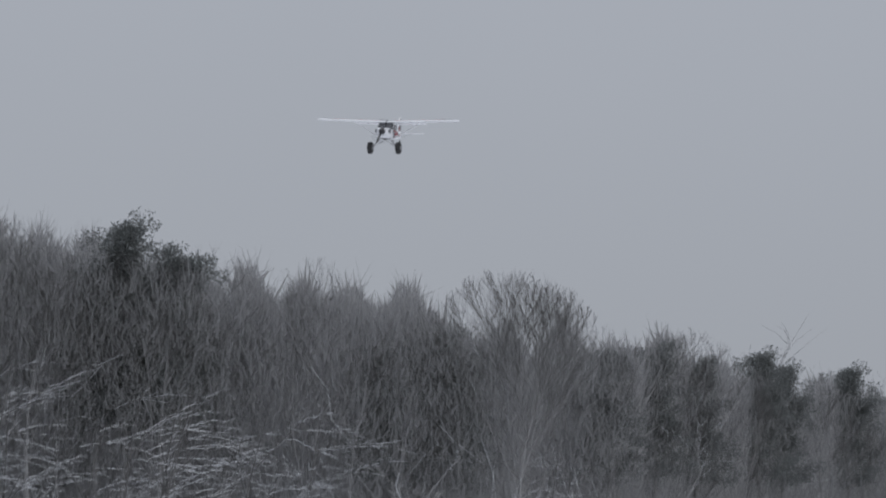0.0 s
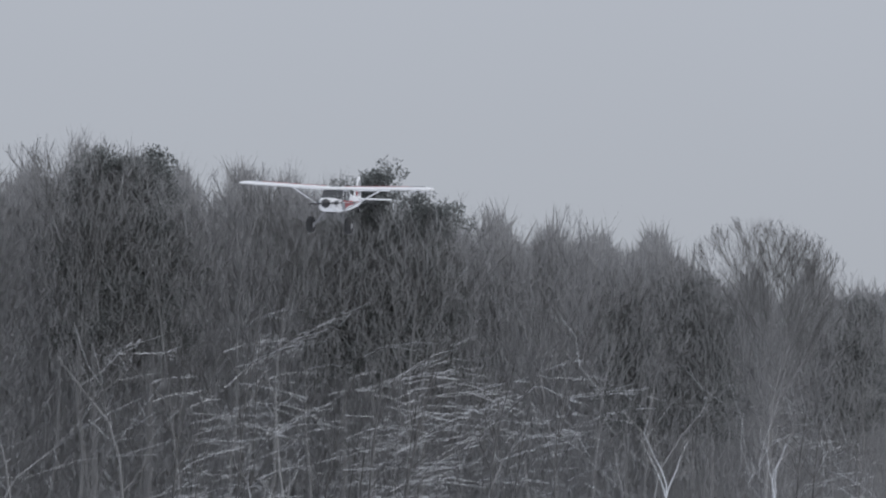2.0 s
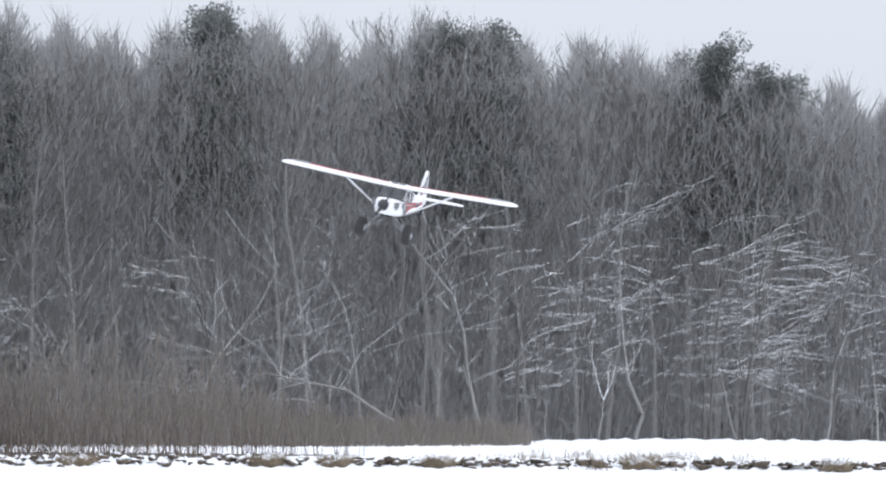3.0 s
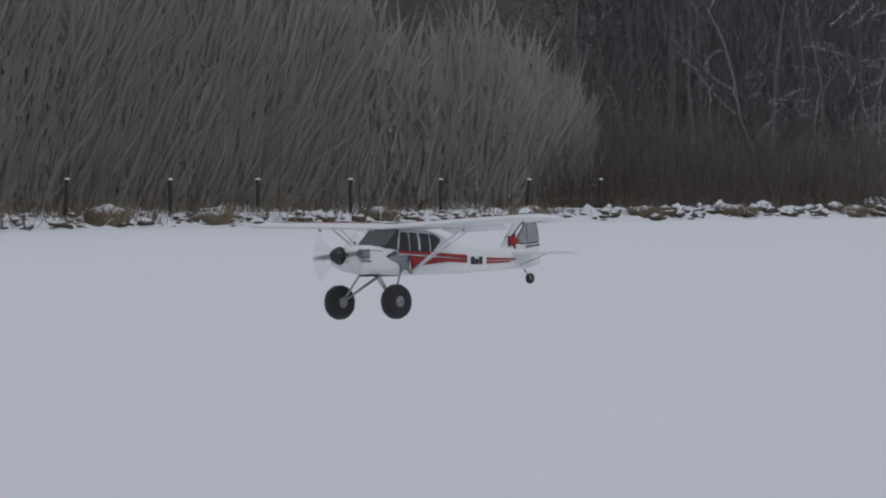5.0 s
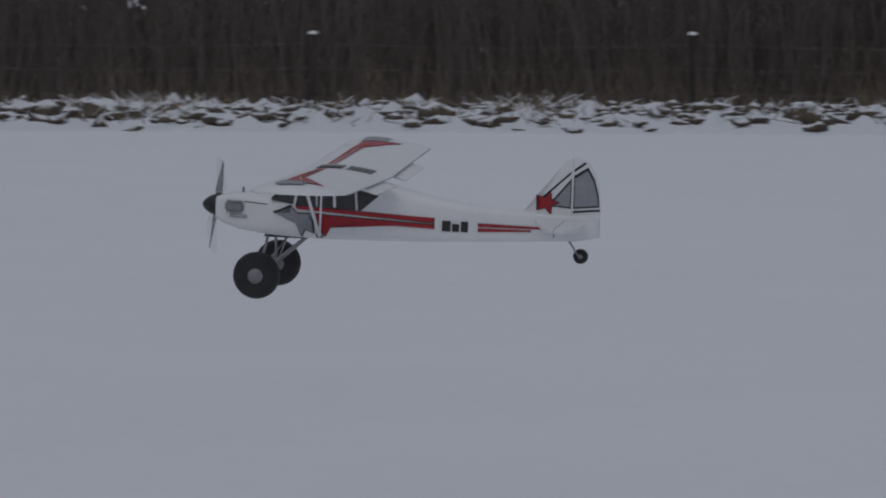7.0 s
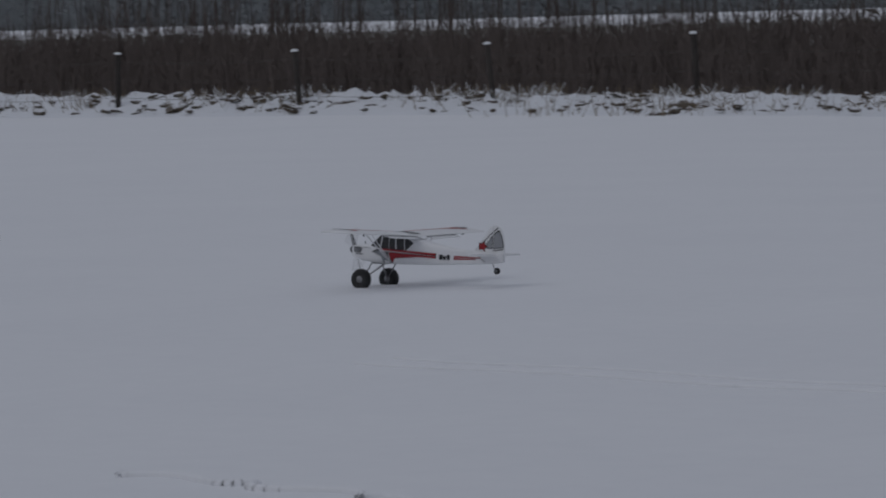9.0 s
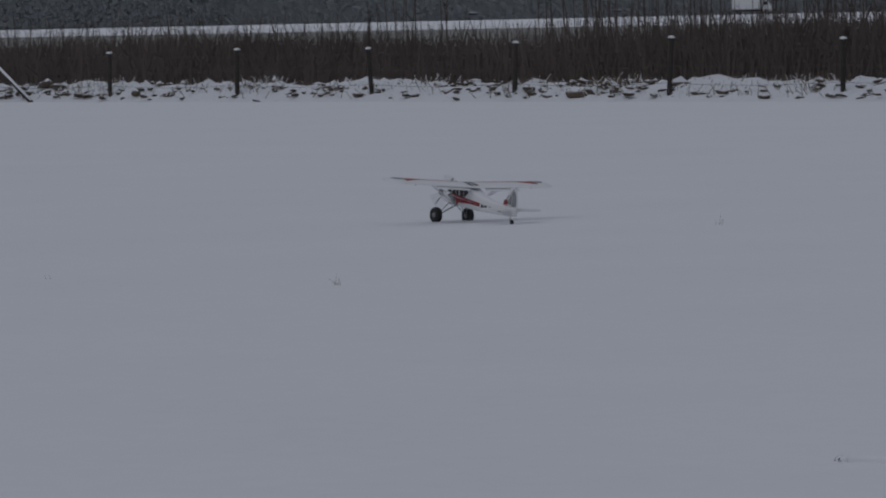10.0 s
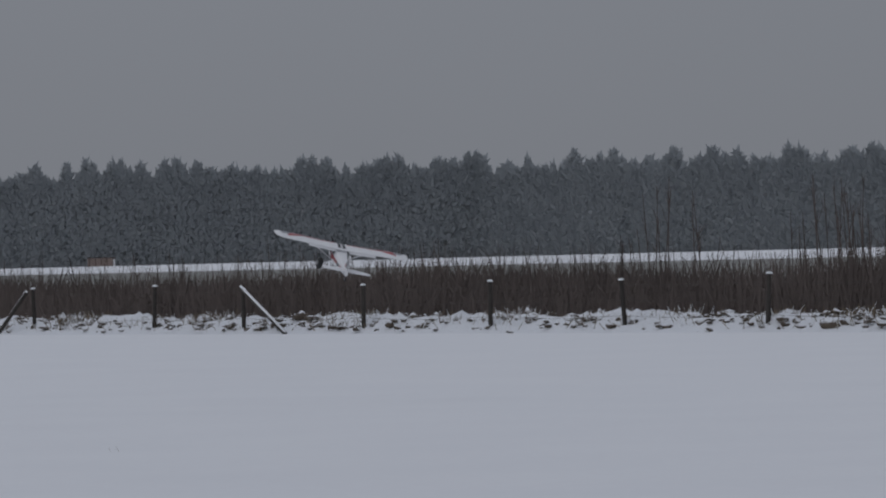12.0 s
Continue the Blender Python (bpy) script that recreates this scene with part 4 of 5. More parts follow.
def build_thicket():
    """The tangle of undergrowth and far twigs that closes the wood."""
    def spots(n, near, far, top, low=-86, high=-52):
        az = rng.uniform(low, high, n)
        r = np.interp(az, [-90, -84, -80.5, -79, -60], [345, 330, 225, 214, 208]) + rng.uniform(near, far, n)
        slope = np.array([wood_height(q) for q in np.linspace(-86, -52, 681)])[((az + 86) * 20).astype(int)]
        crown = top + 0.035 * np.sin(az * 4.1) * np.sin(az * 1.7 + 1) + 0.03 * np.sin(az * 9.3) - 0.12 * np.exp(-((az + 78.95) / 0.5) ** 2)
        z = rng.uniform(0, 1, n) ** 0.97 * (slope * r + 1.55) * crown
        a = np.radians(az)
        return np.stack([-np.sin(a) * r, np.cos(a) * r, z], 1), r[:, None] / 215

    p, k = spots(420000, 5, 8, 0.88)
    v, f = curtain(p, 0.9, 0.17 * k, 0.25)
    tagged(new("undergrowth", mesh_of("undergrowth", v, f, SPRAY)), "dense twigs closing the winter wood, their colour paled for haze", "undergrowth", kind="stuff")
    p, k = spots(210000, -7, 7, 0.93)
    v, f = curtain(p, 0.7, 0.028 * k, 0.5, 0.5)
    tagged(new("fine_twigs", mesh_of("fine_twigs", v, f, FINE_TWIG)), "fine twigs between the trees of the wood, their colour paled for haze", "twigs", kind="stuff")
    p, k = spots(26000, -24, -15, 0.28, -71.5, -52)
    p[:, 2] *= rng.uniform(0.1, 1, len(p)) * np.interp(np.degrees(np.arctan2(-p[:, 0], p[:, 1])), [-71.5, -70, -68, -66], [0.1, 0.35, 0.7, 1.0]) * (0.75 + 0.3 * np.sin(p[:, 1] * 0.35))
    v, f = curtain(p, 0.8, 0.05, 0.5, 0.3)
    n = 180000
    x = rng.uniform(36, 92, n)
    x = np.where(rng.uniform(0, 1, n) < 0.12, 80 + rng.uniform(0, 1, n) ** 2.2 * 40, x)
    y = rng.uniform(58.8, 60.6, n) + np.clip(x - 100, 0, None) * 0.45 + np.clip(46 - x, 0, None) * 0.5
    top = (4.6 + 0.5 * np.sin(x * 0.9) + 0.4 * np.sin(x * 2.3 + 1)) * np.interp(x, [36, 46, 84, 112], [0.5, 1.0, 1.0, 0.6])
    cv, cf = curtain(np.stack([x, y, rng.uniform(0, 1, n) ** 1.15 * top * rng.uniform(0.8, 1.3, n)], 1), 0.9, 0.08, 0.15, 0.3)
    tagged(new("copse_edge", mesh_of("copse_edge", cv, cf, COPSE)), "dense olive-brown twigs at the edge of a copse, paled for haze", "brushwood", kind="stuff")
    n = 150000
    x = rng.uniform(-38, 165, n)
    y = rng.uniform(65, 78, n) + np.clip(x - 100, 0, None) * 0.45
    z = rng.uniform(0, 1, n) ** 1.1 * 9.5
    v, f = joined([(v, f), sprays(np.stack([x, y, z], 1), 0.5, 0.12, 1.2)])
    n = 80000
    x = rng.uniform(-50, 170, n)
    y = rng.uniform(79, 92, n) + np.clip(x - 100, 0, None) * 0.45
    v, f = joined([(v, f), sprays(np.stack([x, y, rng.uniform(0, 1, n) * 9.5], 1), 0.8, 0.24, 1.2)])
    tagged(new("brushwood", mesh_of("brushwood", v, f, BRUSH)), "dense brown brushwood behind the fence", "brushwood", kind="stuff")


def build_snow_bank():
    """A low snow-covered rise in front of the wood's foot."""
    az = np.linspace(-63.5, -86.0, 220)
    rows = [(-48, -0.05), (-40, 0.02), (-26, 0.30), (-19, 0.52), (-13, 0.58), (-4, 0.40), (10, -0.05)]
    ramp = np.clip((-64.0 - az) / 9.0, 0, 1) ** 1.3
    v = []
    for a, k in zip(az, ramp):
        for off, z in rows:
            x, y = polar(a, wood_distance(a) + off)
            v.append((x, y, z * (k if z > 0 else 1) * (1 + 0.12 * math.sin(a * 9) * math.sin(a * 23 + off)) - 0.03 * (k == 0)))
    n = len(rows)
    i, j = np.arange(len(az) - 1), np.arange(n - 1)
    q = (i[:, None] * n + j[None, :]).ravel()
    f = np.stack([q, q + 1, q + n + 1, q + n], 1)
    tagged(new("snow_bank", mesh_of("snow_bank", np.array(v), f, SNOW, True)), "low snow-covered rise before the wood", "snow bank", kind="structure")


def far_distance(az):
    return np.interp(az, [26, 42, 45, 50, 56, 64], [900, 930, 1000, 1130, 1160, 1160])


def build_far_wood():
    used = set()
    kinds = [build_pine(s, 20, DISTANT_PINE, "distant pine at the edge of the meadow, its colour paled for haze", "pines across the meadow", 26, 4, 0.12, 60, 0.19, 0.42) for s in (41, 42, 43, 44, 45, 46)]
    az = 26.0
    while az < 64:
        for row, back in enumerate((7, 13)):
            a = az + rng.uniform(-0.15, 0.15) + row * 0.2
            r = float(far_distance(a)) + back + rng.uniform(-6, 6)
            x, y = polar(a, r)
            place(kinds[int(rng.integers(6))], used, pose(x, y, 0, 0, 0, rng.uniform(0, 360)), rng.uniform(0.82, 1.0) * (0.9 if row == 0 else 1.0) * float(np.interp(a, [46, 53], [1.0, 1.08])))
        az += 0.48
    # the snowed-over bank that carries the far road
    mx, my = polar(43.5, 868)
    ux, uy = math.cos(radians(43.5)), math.sin(radians(43.5))
    along = np.linspace(-420, 420, 141)
    rows = [(-14.0, -0.1), (-6.0, 0.9), (-4.0, 1.1), (4.0, 1.1), (6.0, 0.9), (14.0, -0.1)]
    v = np.array([(mx + ux * a - uy * w, my + uy * a + ux * w, z + (0.12 * math.sin(a * 0.21) * math.sin(a * 0.047) if abs(w) > 5 else 0)) for a in along for w, z in rows])
    i, j = np.arange(len(along) - 1), np.arange(len(rows) - 1)
    q = (i[:, None] * len(rows) + j[None, :]).ravel()
    f = np.stack([q, q + len(rows), q + len(rows) + 1, q + 1], 1)
    tagged(new("road", mesh_of("road", v, f, SNOW, True)), "snow-covered road on a low bank across the meadow", "road", kind="structure")
    n = 210000
    az = rng.uniform(27, 61, n)
    z = rng.uniform(-0.1, 1, n) * (21.6 + 1.1 * np.sin(az * 7.0) + 0.9 * np.sin(az * 17.0))
    # uneven pointed and rounded crowns along the top
    crowns = 300
    c_az, c_top, c_wide = rng.uniform(27, 61, crowns), 23.4 + 4.4 * rng.uniform(0, 1, crowns) ** 1.6, rng.uniform(0.35, 0.8, crowns)
    k = rng.integers(0, crowns, 170000)
    down = rng.uniform(0, 1, len(k)) ** 0.75 * 8.5
    wide = np.minimum(0.25 + down * c_wide[k], 3.2) * (0.75 + 0.3 * np.sin(down * 2.6 + c_az[k] * 40))
    az = np.concatenate([az, c_az[k] + rng.uniform(-1, 1, len(k)) * wide / 17.5])
    z = np.concatenate([z, c_top[k] - down - 1.2]) * np.interp(az, [46, 53], [1.0, 1.08])
    a = np.radians(az)
    r = far_distance(az) + rng.uniform(0, 2.5, len(az))
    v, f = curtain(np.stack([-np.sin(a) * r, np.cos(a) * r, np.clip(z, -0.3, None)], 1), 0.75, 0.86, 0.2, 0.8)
    tagged(new("far_undergrowth", mesh_of("far_undergrowth", v, f, NEEDLE_HAZE)), "undergrowth of the distant pine wood, its colour paled for haze", "undergrowth", kind="stuff")

# ---------------------------------------------------------------- the model aeroplane
K = 0.926                    # its drawing is made 1.15 long and then reduced
PLANE_ROWS = [
    (0, 43.417, 9.787, 6.278, 181.813, 4.302, -1.194),
    (0.5, 40.285, 9.315, 5.758, 182.954, 5.253, 3.338),
    (1, 37.151, 9.133, 5.249, 180.508, 5.661, -0.421),
    (1.5, 34.78, 9.277, 4.734, 179.827, 6.337, 0.324),
    (2, 31.099, 9.258, 4.07, 181.797, 6.295, -2.553),
    (2.5, 28.08, 9.3, 3.447, 182.279, 5.862, -8.038),
    (3, 24.776, 9.139, 2.822, 185.742, 4.952, -11.04),
    (3.5, 21.936, 8.793, 2.26, 188.041, 3.893, -1.522),
    (5.3, 11.232, 8.36, 1.117, 164.911, -1.042, 2.444),
    (5.5, 9.677, 8.595, 1.087, 165.729, -1.233, 2.973),
    (5.7, 8.306, 8.997, 1.079, 167.123, -0.87, 4.155),
    (6, 6.134, 9.754, 1.046, 168.697, -3.165, 0.988),
    (6.3, 4.106, 10.208, 1.062, 171.332, -3.955, -0.406),
    (6.5, 2.717, 10.55, 1.08, 169.085, -3.656, -1.429),
    (7.4, -2.3, 12.6, 0.83, 174, -1, -4),
    (8.3, -7.299, 15.236, 0.502, 177.591, 1.605, -5.928),
    (8.5, -9.383, 16.346, 0.391, 181.107, 0.838, -3.215),
    (9, -15.81, 19.976, 0.2, 184.633, -1.798, 2.623),
    (9.5, -20.294, 21.551, 0.183, 179.987, -6.266, 3.261),
    (10, -24.499, 22.912, 0.18, 168.911, -7.463, 3.484),
    (10.5, -27.465, 23.635, 0.269, 157.906, -9.595, 2.967),
    (11, -31.749, 25.82, 0.478, 153.916, -13.549, 8.803),
    (11.5, -33.384, 26.481, 0.946, 154.484, -15.51, 9.913),
    (12, -36.888, 28.988, 1.574, 149.292, -15.777, 12.672),
]


def half_width(x):
    return float(np.interp(x, [-0.73, -0.60, -0.40, -0.15, 0.0, 0.20, 0.30, 0.35, 0.372], [0.008, 0.020, 0.042, 0.070, 0.078, 0.078, 0.070, 0.060, 0.050]))


def top_line(x):
    return float(np.interp(x, [-0.73, -0.60, -0.53, -0.39, -0.25, -0.143, -0.05, 0.127, 0.199, 0.28, 0.345, 0.372], [0.020, 0.024, 0.028, 0.034, 0.055, 0.078, 0.100, 0.103, 0.034, 0.043, 0.036, 0.028]))


def bottom_line(x):
    return float(np.interp(x, [-0.73, -0.68, -0.45, -0.25, 0.07, 0.21, 0.30, 0.35, 0.372], [-0.036, -0.050, -0.062, -0.072, -0.080, -0.074, -0.063, -0.048, -0.036]))


def poly_prism(pts, y0, y1):
    """A flat plate: outline in (x, z), from y0 to y1."""
    bm = bmesh.new()
    a = [bm.verts.new((x, y0, z)) for x, z in pts]
    b = [bm.verts.new((x, y1, z)) for x, z in pts]
    n = len(pts)
    for k in range(n):
        bm.faces.new((a[k], a[(k + 1) % n], b[(k + 1) % n], b[k]))
    bm.faces.new(a)
    bm.faces.new(b[::-1])
    bmesh.ops.triangulate(bm, faces=[f for f in bm.faces if len(f.verts) > 4])
    return bm


def on_side(pts, side, lift, thick=0.0012):
    """A film on the fuselage's flat flank: outline in (x, z), bent with the flank."""
    bm = poly_prism(pts, 0.0, thick)
    for xs in np.arange(-0.70, 0.36, 0.05):
        bmesh.ops.bisect_plane(bm, geom=bm.verts[:] + bm.edges[:] + bm.faces[:], plane_co=(xs, 0, 0), plane_no=(1, 0, 0))
    for zs in np.arange(-0.078, 0.10, 0.011):
        bmesh.ops.bisect_plane(bm, geom=bm.verts[:] + bm.edges[:] + bm.faces[:], plane_co=(0, 0, zs), plane_no=(0, 0, 1))
    for v in bm.verts:
        w = half_width(v.co.x)
        mid = 0.5 * (top_line(v.co.x) + bottom_line(v.co.x))
        tall = 0.5 * (top_line(v.co.x) - bottom_line(v.co.x))
        t = min(abs(v.co.z - mid) / tall, 0.999)
        w = w * (1 - t ** 5) ** 0.2
        v.co.y = side * (w + lift + v.co.y)
    return bm


def wing_section(chord, thick, n=9):
    """An aerofoil outline, leading edge at 0, trailing edge at -chord."""
    xs = [0.5 * (1 - math.cos(math.pi * k / n)) for k in range(n + 1)]

    def t(x):
        return thick * chord * (1.48 * math.sqrt(x) - 0.63 * x - 1.76 * x * x + 1.42 * x ** 3 - 0.51 * x ** 4)
    up = [(-x * chord, t(x) + 0.03 * chord * math.sin(math.pi * x)) for x in xs]
    low = [(-x * chord, -0.45 * t(x) + 0.03 * chord * math.sin(math.pi * x)) for x in xs[1:-1]]
    return up + low[::-1]


WING_LE, WING_Z, WING_TIP, CHORD = 0.140, 0.102, 0.795, 0.268
DIHEDRAL = 0.024


def wing_at(y):
    """Leading edge, chord and height of the wing at a distance from the middle."""
    s = abs(y) / WING_TIP
    round_off = math.sqrt(max(1 - max(0.0, (s - 0.86) / 0.14) ** 2, 0.0))
    chord = CHORD * (0.18 + 0.82 * round_off)
    le = WING_LE - (CHORD - chord) * 0.25
    return le, chord, WING_Z + DIHEDRAL * s


def wing_surface(x, y):
    le, chord, z = wing_at(y)
    s = min(max((le - x) / chord, 0.0), 1.0)
    t = 0.12 * chord * (1.48 * math.sqrt(s) - 0.63 * s - 1.76 * s * s + 1.42 * s ** 3 - 0.51 * s ** 4)
    return z + t + 0.03 * chord * math.sin(math.pi * s)


def wing_film(pts, lift=0.0012):
    """A film on the wing's upper side: outline in (x, y)."""
    bm = bmesh.new()
    f = bm.faces.new([bm.verts.new((x, y, 0)) for x, y in pts])
    bmesh.ops.triangulate(bm, faces=[f])
    for xs in np.arange(WING_LE - CHORD, WING_LE, 0.018):
        bmesh.ops.bisect_plane(bm, geom=bm.verts[:] + bm.edges[:] + bm.faces[:], plane_co=(xs, 0, 0), plane_no=(1, 0, 0))
    for ys in np.arange(-0.8, 0.81, 0.04):
        bmesh.ops.bisect_plane(bm, geom=bm.verts[:] + bm.edges[:] + bm.faces[:], plane_co=(0, ys, 0), plane_no=(0, 1, 0))
    for v in bm.verts:
        v.co.z = wing_surface(v.co.x, v.co.y) + lift
    got = bmesh.ops.extrude_face_region(bm, geom=bm.faces[:])
    for v in [g for g in got["geom"] if isinstance(g, bmesh.types.BMVert)]:
        v.co.z += 0.001
    return bm


def star(cx, cz, r, turn=0.0, inner=0.42, points=5):
    return [(cx + (r if k % 2 == 0 else r * inner) * math.cos(turn + math.pi * k / points), cz + (r if k % 2 == 0 else r * inner) * math.sin(turn + math.pi * k / points)) for k in range(2 * points)]


def reduced(ob):
    for o in (ob, *ob.children_recursive):
        if o.type == "MESH":
            o.data.transform(Matrix.Scale(K, 4))
        if o is not ob:
            o.location = o.location * K


def tail_plate(pts, thick, flat=False):
    """A tail surface with rounded edges, upright or lying."""
    bm = poly_prism(pts, -thick / 2, thick / 2)
    if flat:
        for v in bm.verts:
            v.co.y, v.co.z = v.co.z, v.co.y
    return bm


def build_wheel(parent, x, y, z, r, wide, name="main_wheel"):
    wheel = lathe_bm([(r * 0.28, -wide * 0.37), (r * 0.55, -wide * 0.47), (r * 0.74, -wide * 0.5), (r * 0.90, -wide * 0.42), (r * 0.985, -wide * 0.2), (r, 0), (r * 0.985, wide * 0.2), (r * 0.90, wide * 0.42), (r * 0.74, wide * 0.5), (r * 0.55, wide * 0.47), (r * 0.28, wide * 0.37)], 40)
    ob = part(name, wheel, RUBBER, parent, "fat black rubber tyre", smooth=True)
    ob.location = (x, y, z)
    hub = lathe_bm([(r * 0.06, -wide * 0.55), (r * 0.24, -wide * 0.50), (r * 0.28, -wide * 0.40), (r * 0.52, -wide * 0.33), (r * 0.52, wide * 0.33), (r * 0.28, wide * 0.40), (r * 0.24, wide * 0.50), (r * 0.06, wide * 0.55)], 24)
    part("rim", hub, RIM, ob, "grey plastic wheel rim", smooth=True)
    return ob


def build_plane():
    root = new("model_aeroplane")
    tagged(root, "white radio-controlled high-wing model aeroplane with red and grey trim", "model aeroplane")

    # fuselage, lofted from nose to tail
    bm, rings = bmesh.new(), []
    for x in (0.372, 0.364, 0.350, 0.33, 0.30, 0.26, 0.23, 0.199, 0.18, 0.16, 0.14, 0.127, 0.10, 0.06, 0.0, -0.05, -0.10, -0.143, -0.18, -0.22, -0.27, -0.33, -0.39, -0.46, -0.53, -0.60, -0.66, -0.70, -0.73):
        w, hi, lo = half_width(x), top_line(x), bottom_line(x)
        mid, tall = (hi + lo) / 2, (hi - lo) / 2
        e = 0.40
        rings.append([bm.verts.new((x, w * math.copysign(abs(math.cos(t)) ** e, math.cos(t)), mid + tall * math.copysign(abs(math.sin(t)) ** e, math.sin(t)))) for t in [2 * math.pi * k / 32 for k in range(32)]])
    for q0, q1 in zip(rings, rings[1:]):
        for k in range(32):
            bm.faces.new((q0[k], q0[(k + 1) % 32], q1[(k + 1) % 32], q1[k]))
    bm.faces.new(rings[0])
    bm.faces.new(rings[-1])
    fuselage = part("fuselage", bm, FOAM, root, smooth=True)

    # cowling details
    part("cowl_opening", lathe_bm([(0.034, 0.367), (0.036, 0.3735), (0.030, 0.3745)], 24, "X"), INK, root, "dark round cooling opening", smooth=True)
    part("air_scoop", box_bm((0.012, 0.050, 0.014), (0.362, 0, -0.034), 0.004), INK, root, "dark slot-shaped air scoop")
    for s in (1, -1):
        block = part("cylinder_head", box_bm((0.055, 0.022, 0.030), (0.312, s * 0.072, 0.006), 0.006), GREY, root, "grey moulded engine cylinder", smooth=False)
        for k in range(5):
            part("fin", box_bm((0.003, 0.026, 0.034), (0.292 + k * 0.010, s * 0.072, 0.006), 0.0008), RIM, block)
        part("exhaust_pipe", rod_bm((0.275, s * 0.074, -0.022), (0.325, s * 0.072, -0.020), 0.004), METAL, root)
        part("panel_line", on_side([(0.215, 0.018), (0.285, 0.022), (0.285, 0.020), (0.215, 0.016)], s, 0.0006), INK, root)
    part("fuel_cap", rod_bm((0.30, 0.01, 0.038), (0.30, 0.01, 0.056), 0.0035), METAL, root)

    # propeller
    prop = part("propeller_hub", lathe_bm([(0.012, -0.012), (0.014, 0.004), (0.010, 0.010)], 16, "X"), BLACK_PLASTIC, root, "black two-bladed propeller")
    prop.location = (0.379, 0, 0)
    for s in (1, -1):
        blade = bmesh.new()
        rows = []
        for q in np.linspace(0, 1, 9):
            rad = 0.012 + 0.128 * q
            c = float(np.interp(q, [0, 0.25, 0.6, 1], [0.012, 0.026, 0.022, 0.008]))
            tw = radians(float(np.interp(q, [0, 1], [50, 16])))
            ring = []
            for u, th in ((-0.5, 0), (-0.2, 0.0028), (0.2, 0.0026), (0.5, 0), (0.2, -0.0008), (-0.2, -0.0008)):
                ring.append(blade.verts.new((math.sin(tw) * u * c + th, math.cos(tw) * u * c * s, s * rad)))
            rows.append(ring)
        for q0, q1 in zip(rows, rows[1:]):
            for k in range(6):
                blade.faces.new((q0[k], q0[(k + 1) % 6], q1[(k + 1) % 6], q1[k]))
        blade.faces.new(rows[0])
        blade.faces.new(rows[-1])
        part("blade", blade, SPINNING, prop, smooth=True)
        fan = bmesh.new()
        hub_row = [fan.verts.new((0.0, 0.016 * math.sin(t) * s, 0.016 * math.cos(t) * s)) for t in np.linspace(-0.75, 0.75, 13)]
        tip_row = [fan.verts.new((0.0, 0.139 * math.sin(t) * s, 0.139 * math.cos(t) * s)) for t in np.linspace(-0.75, 0.75, 13)]
        for k in range(12):
            fan.faces.new((hub_row[k], hub_row[k + 1], tip_row[k + 1], tip_row[k]))
        bmesh.ops.solidify(fan, geom=fan.faces[:], thickness=0.002)
        part("blade_sweep", fan, SWEPT, prop, "faint blur of the spinning blade")
    part("spinner", lathe_bm([(0.030, -0.006), (0.0305, 0.002), (0.027, 0.016), (0.018, 0.030), (0.008, 0.039), (0.001, 0.042)], 24, "X"), BLACK_PLASTIC, prop, "pointed black spinner", smooth=True)

    # glazing
    part("windscreen", poly_prism([(0.205, 0.037), (0.138, 0.099), (0.129, 0.097), (0.139, 0.023), (0.196, 0.031)], -0.0795, 0.0795), TINTED, root, "dark tinted windscreen")
    for s in (1, -1):
        part("windscreen_pillar", rod_bm((0.138, s * 0.0785, 0.018), (0.127, s * 0.0775, 0.097), 0.0032), FOAM, root, "white windscreen pillar")
        part("windscreen_sill", rod_bm((0.204, s * 0.0790, 0.032), (0.139, s * 0.0795, 0.023), 0.0022), INK, root)
    panes = ([(0.133, 0.020), (0.120, 0.090), (0.079, 0.089), (0.075, 0.016)],
             [(0.069, 0.015), (0.072, 0.088), (-0.034, 0.084), (-0.040, 0.012)], [(-0.047, 0.012), (-0.041, 0.083), (-0.070, 0.080), (-0.102, 0.062), (-0.102, 0.054), (-0.056, 0.013)])
    for s in (1, -1):
        for p in panes:
            part("window_pane", on_side(p, s, 0.0010), TINTED, root, "dark tinted cabin window")
        part("window_bar", on_side([(0.024, 0.018), (0.016, 0.018), (0.020, 0.086), (0.028, 0.086)], s, 0.0024), FOAM, root)
    for s in (1, -1):
        for x0, x1 in ((0.086, 0.012), (-0.002, -0.076)):
            part("roof_pane", wing_film([(x0, s * 0.008), (x0, s * 0.046), (x1, s * 0.046), (x1, s * 0.008)], 0.0010), TINTED, root, "dark roof window pane")

    # flank trim
    def outlined(name, pts, s, mat, grow_by=0.004, lift=0.0010):
        cx = sum(p[0] for p in pts) / len(pts)
        cz = sum(p[1] for p in pts) / len(pts)
        big = [(cx + (x - cx) * (1 + grow_by / max(abs(x - cx), 0.02)), cz + (z - cz) * (1 + grow_by / max(abs(z - cz), 0.012))) for x, z in pts]
        edge = part(name + "_outline", on_side(big, s, lift - 0.0006), INK, root, "black outline of the trim")
        part(name, on_side(pts, s, lift + 0.0006), mat, edge)

    for s in (1, -1):
        outlined("upper_stripe", [(0.132, 0.018), (0.128, 0.008), (-0.262, -0.012), (-0.262, 0.001)], s, RED, 0.003, 0.0016)
        outlined("lower_stripe", [(0.074, -0.003), (0.040, -0.006), (-0.262, -0.019), (-0.262, -0.030), (-0.040, -0.022), (0.000, -0.025), (0.028, -0.038), (0.044, -0.066), (0.060, -0.046), (0.064, -0.026)], s, RED, 0.003, 0.0016)
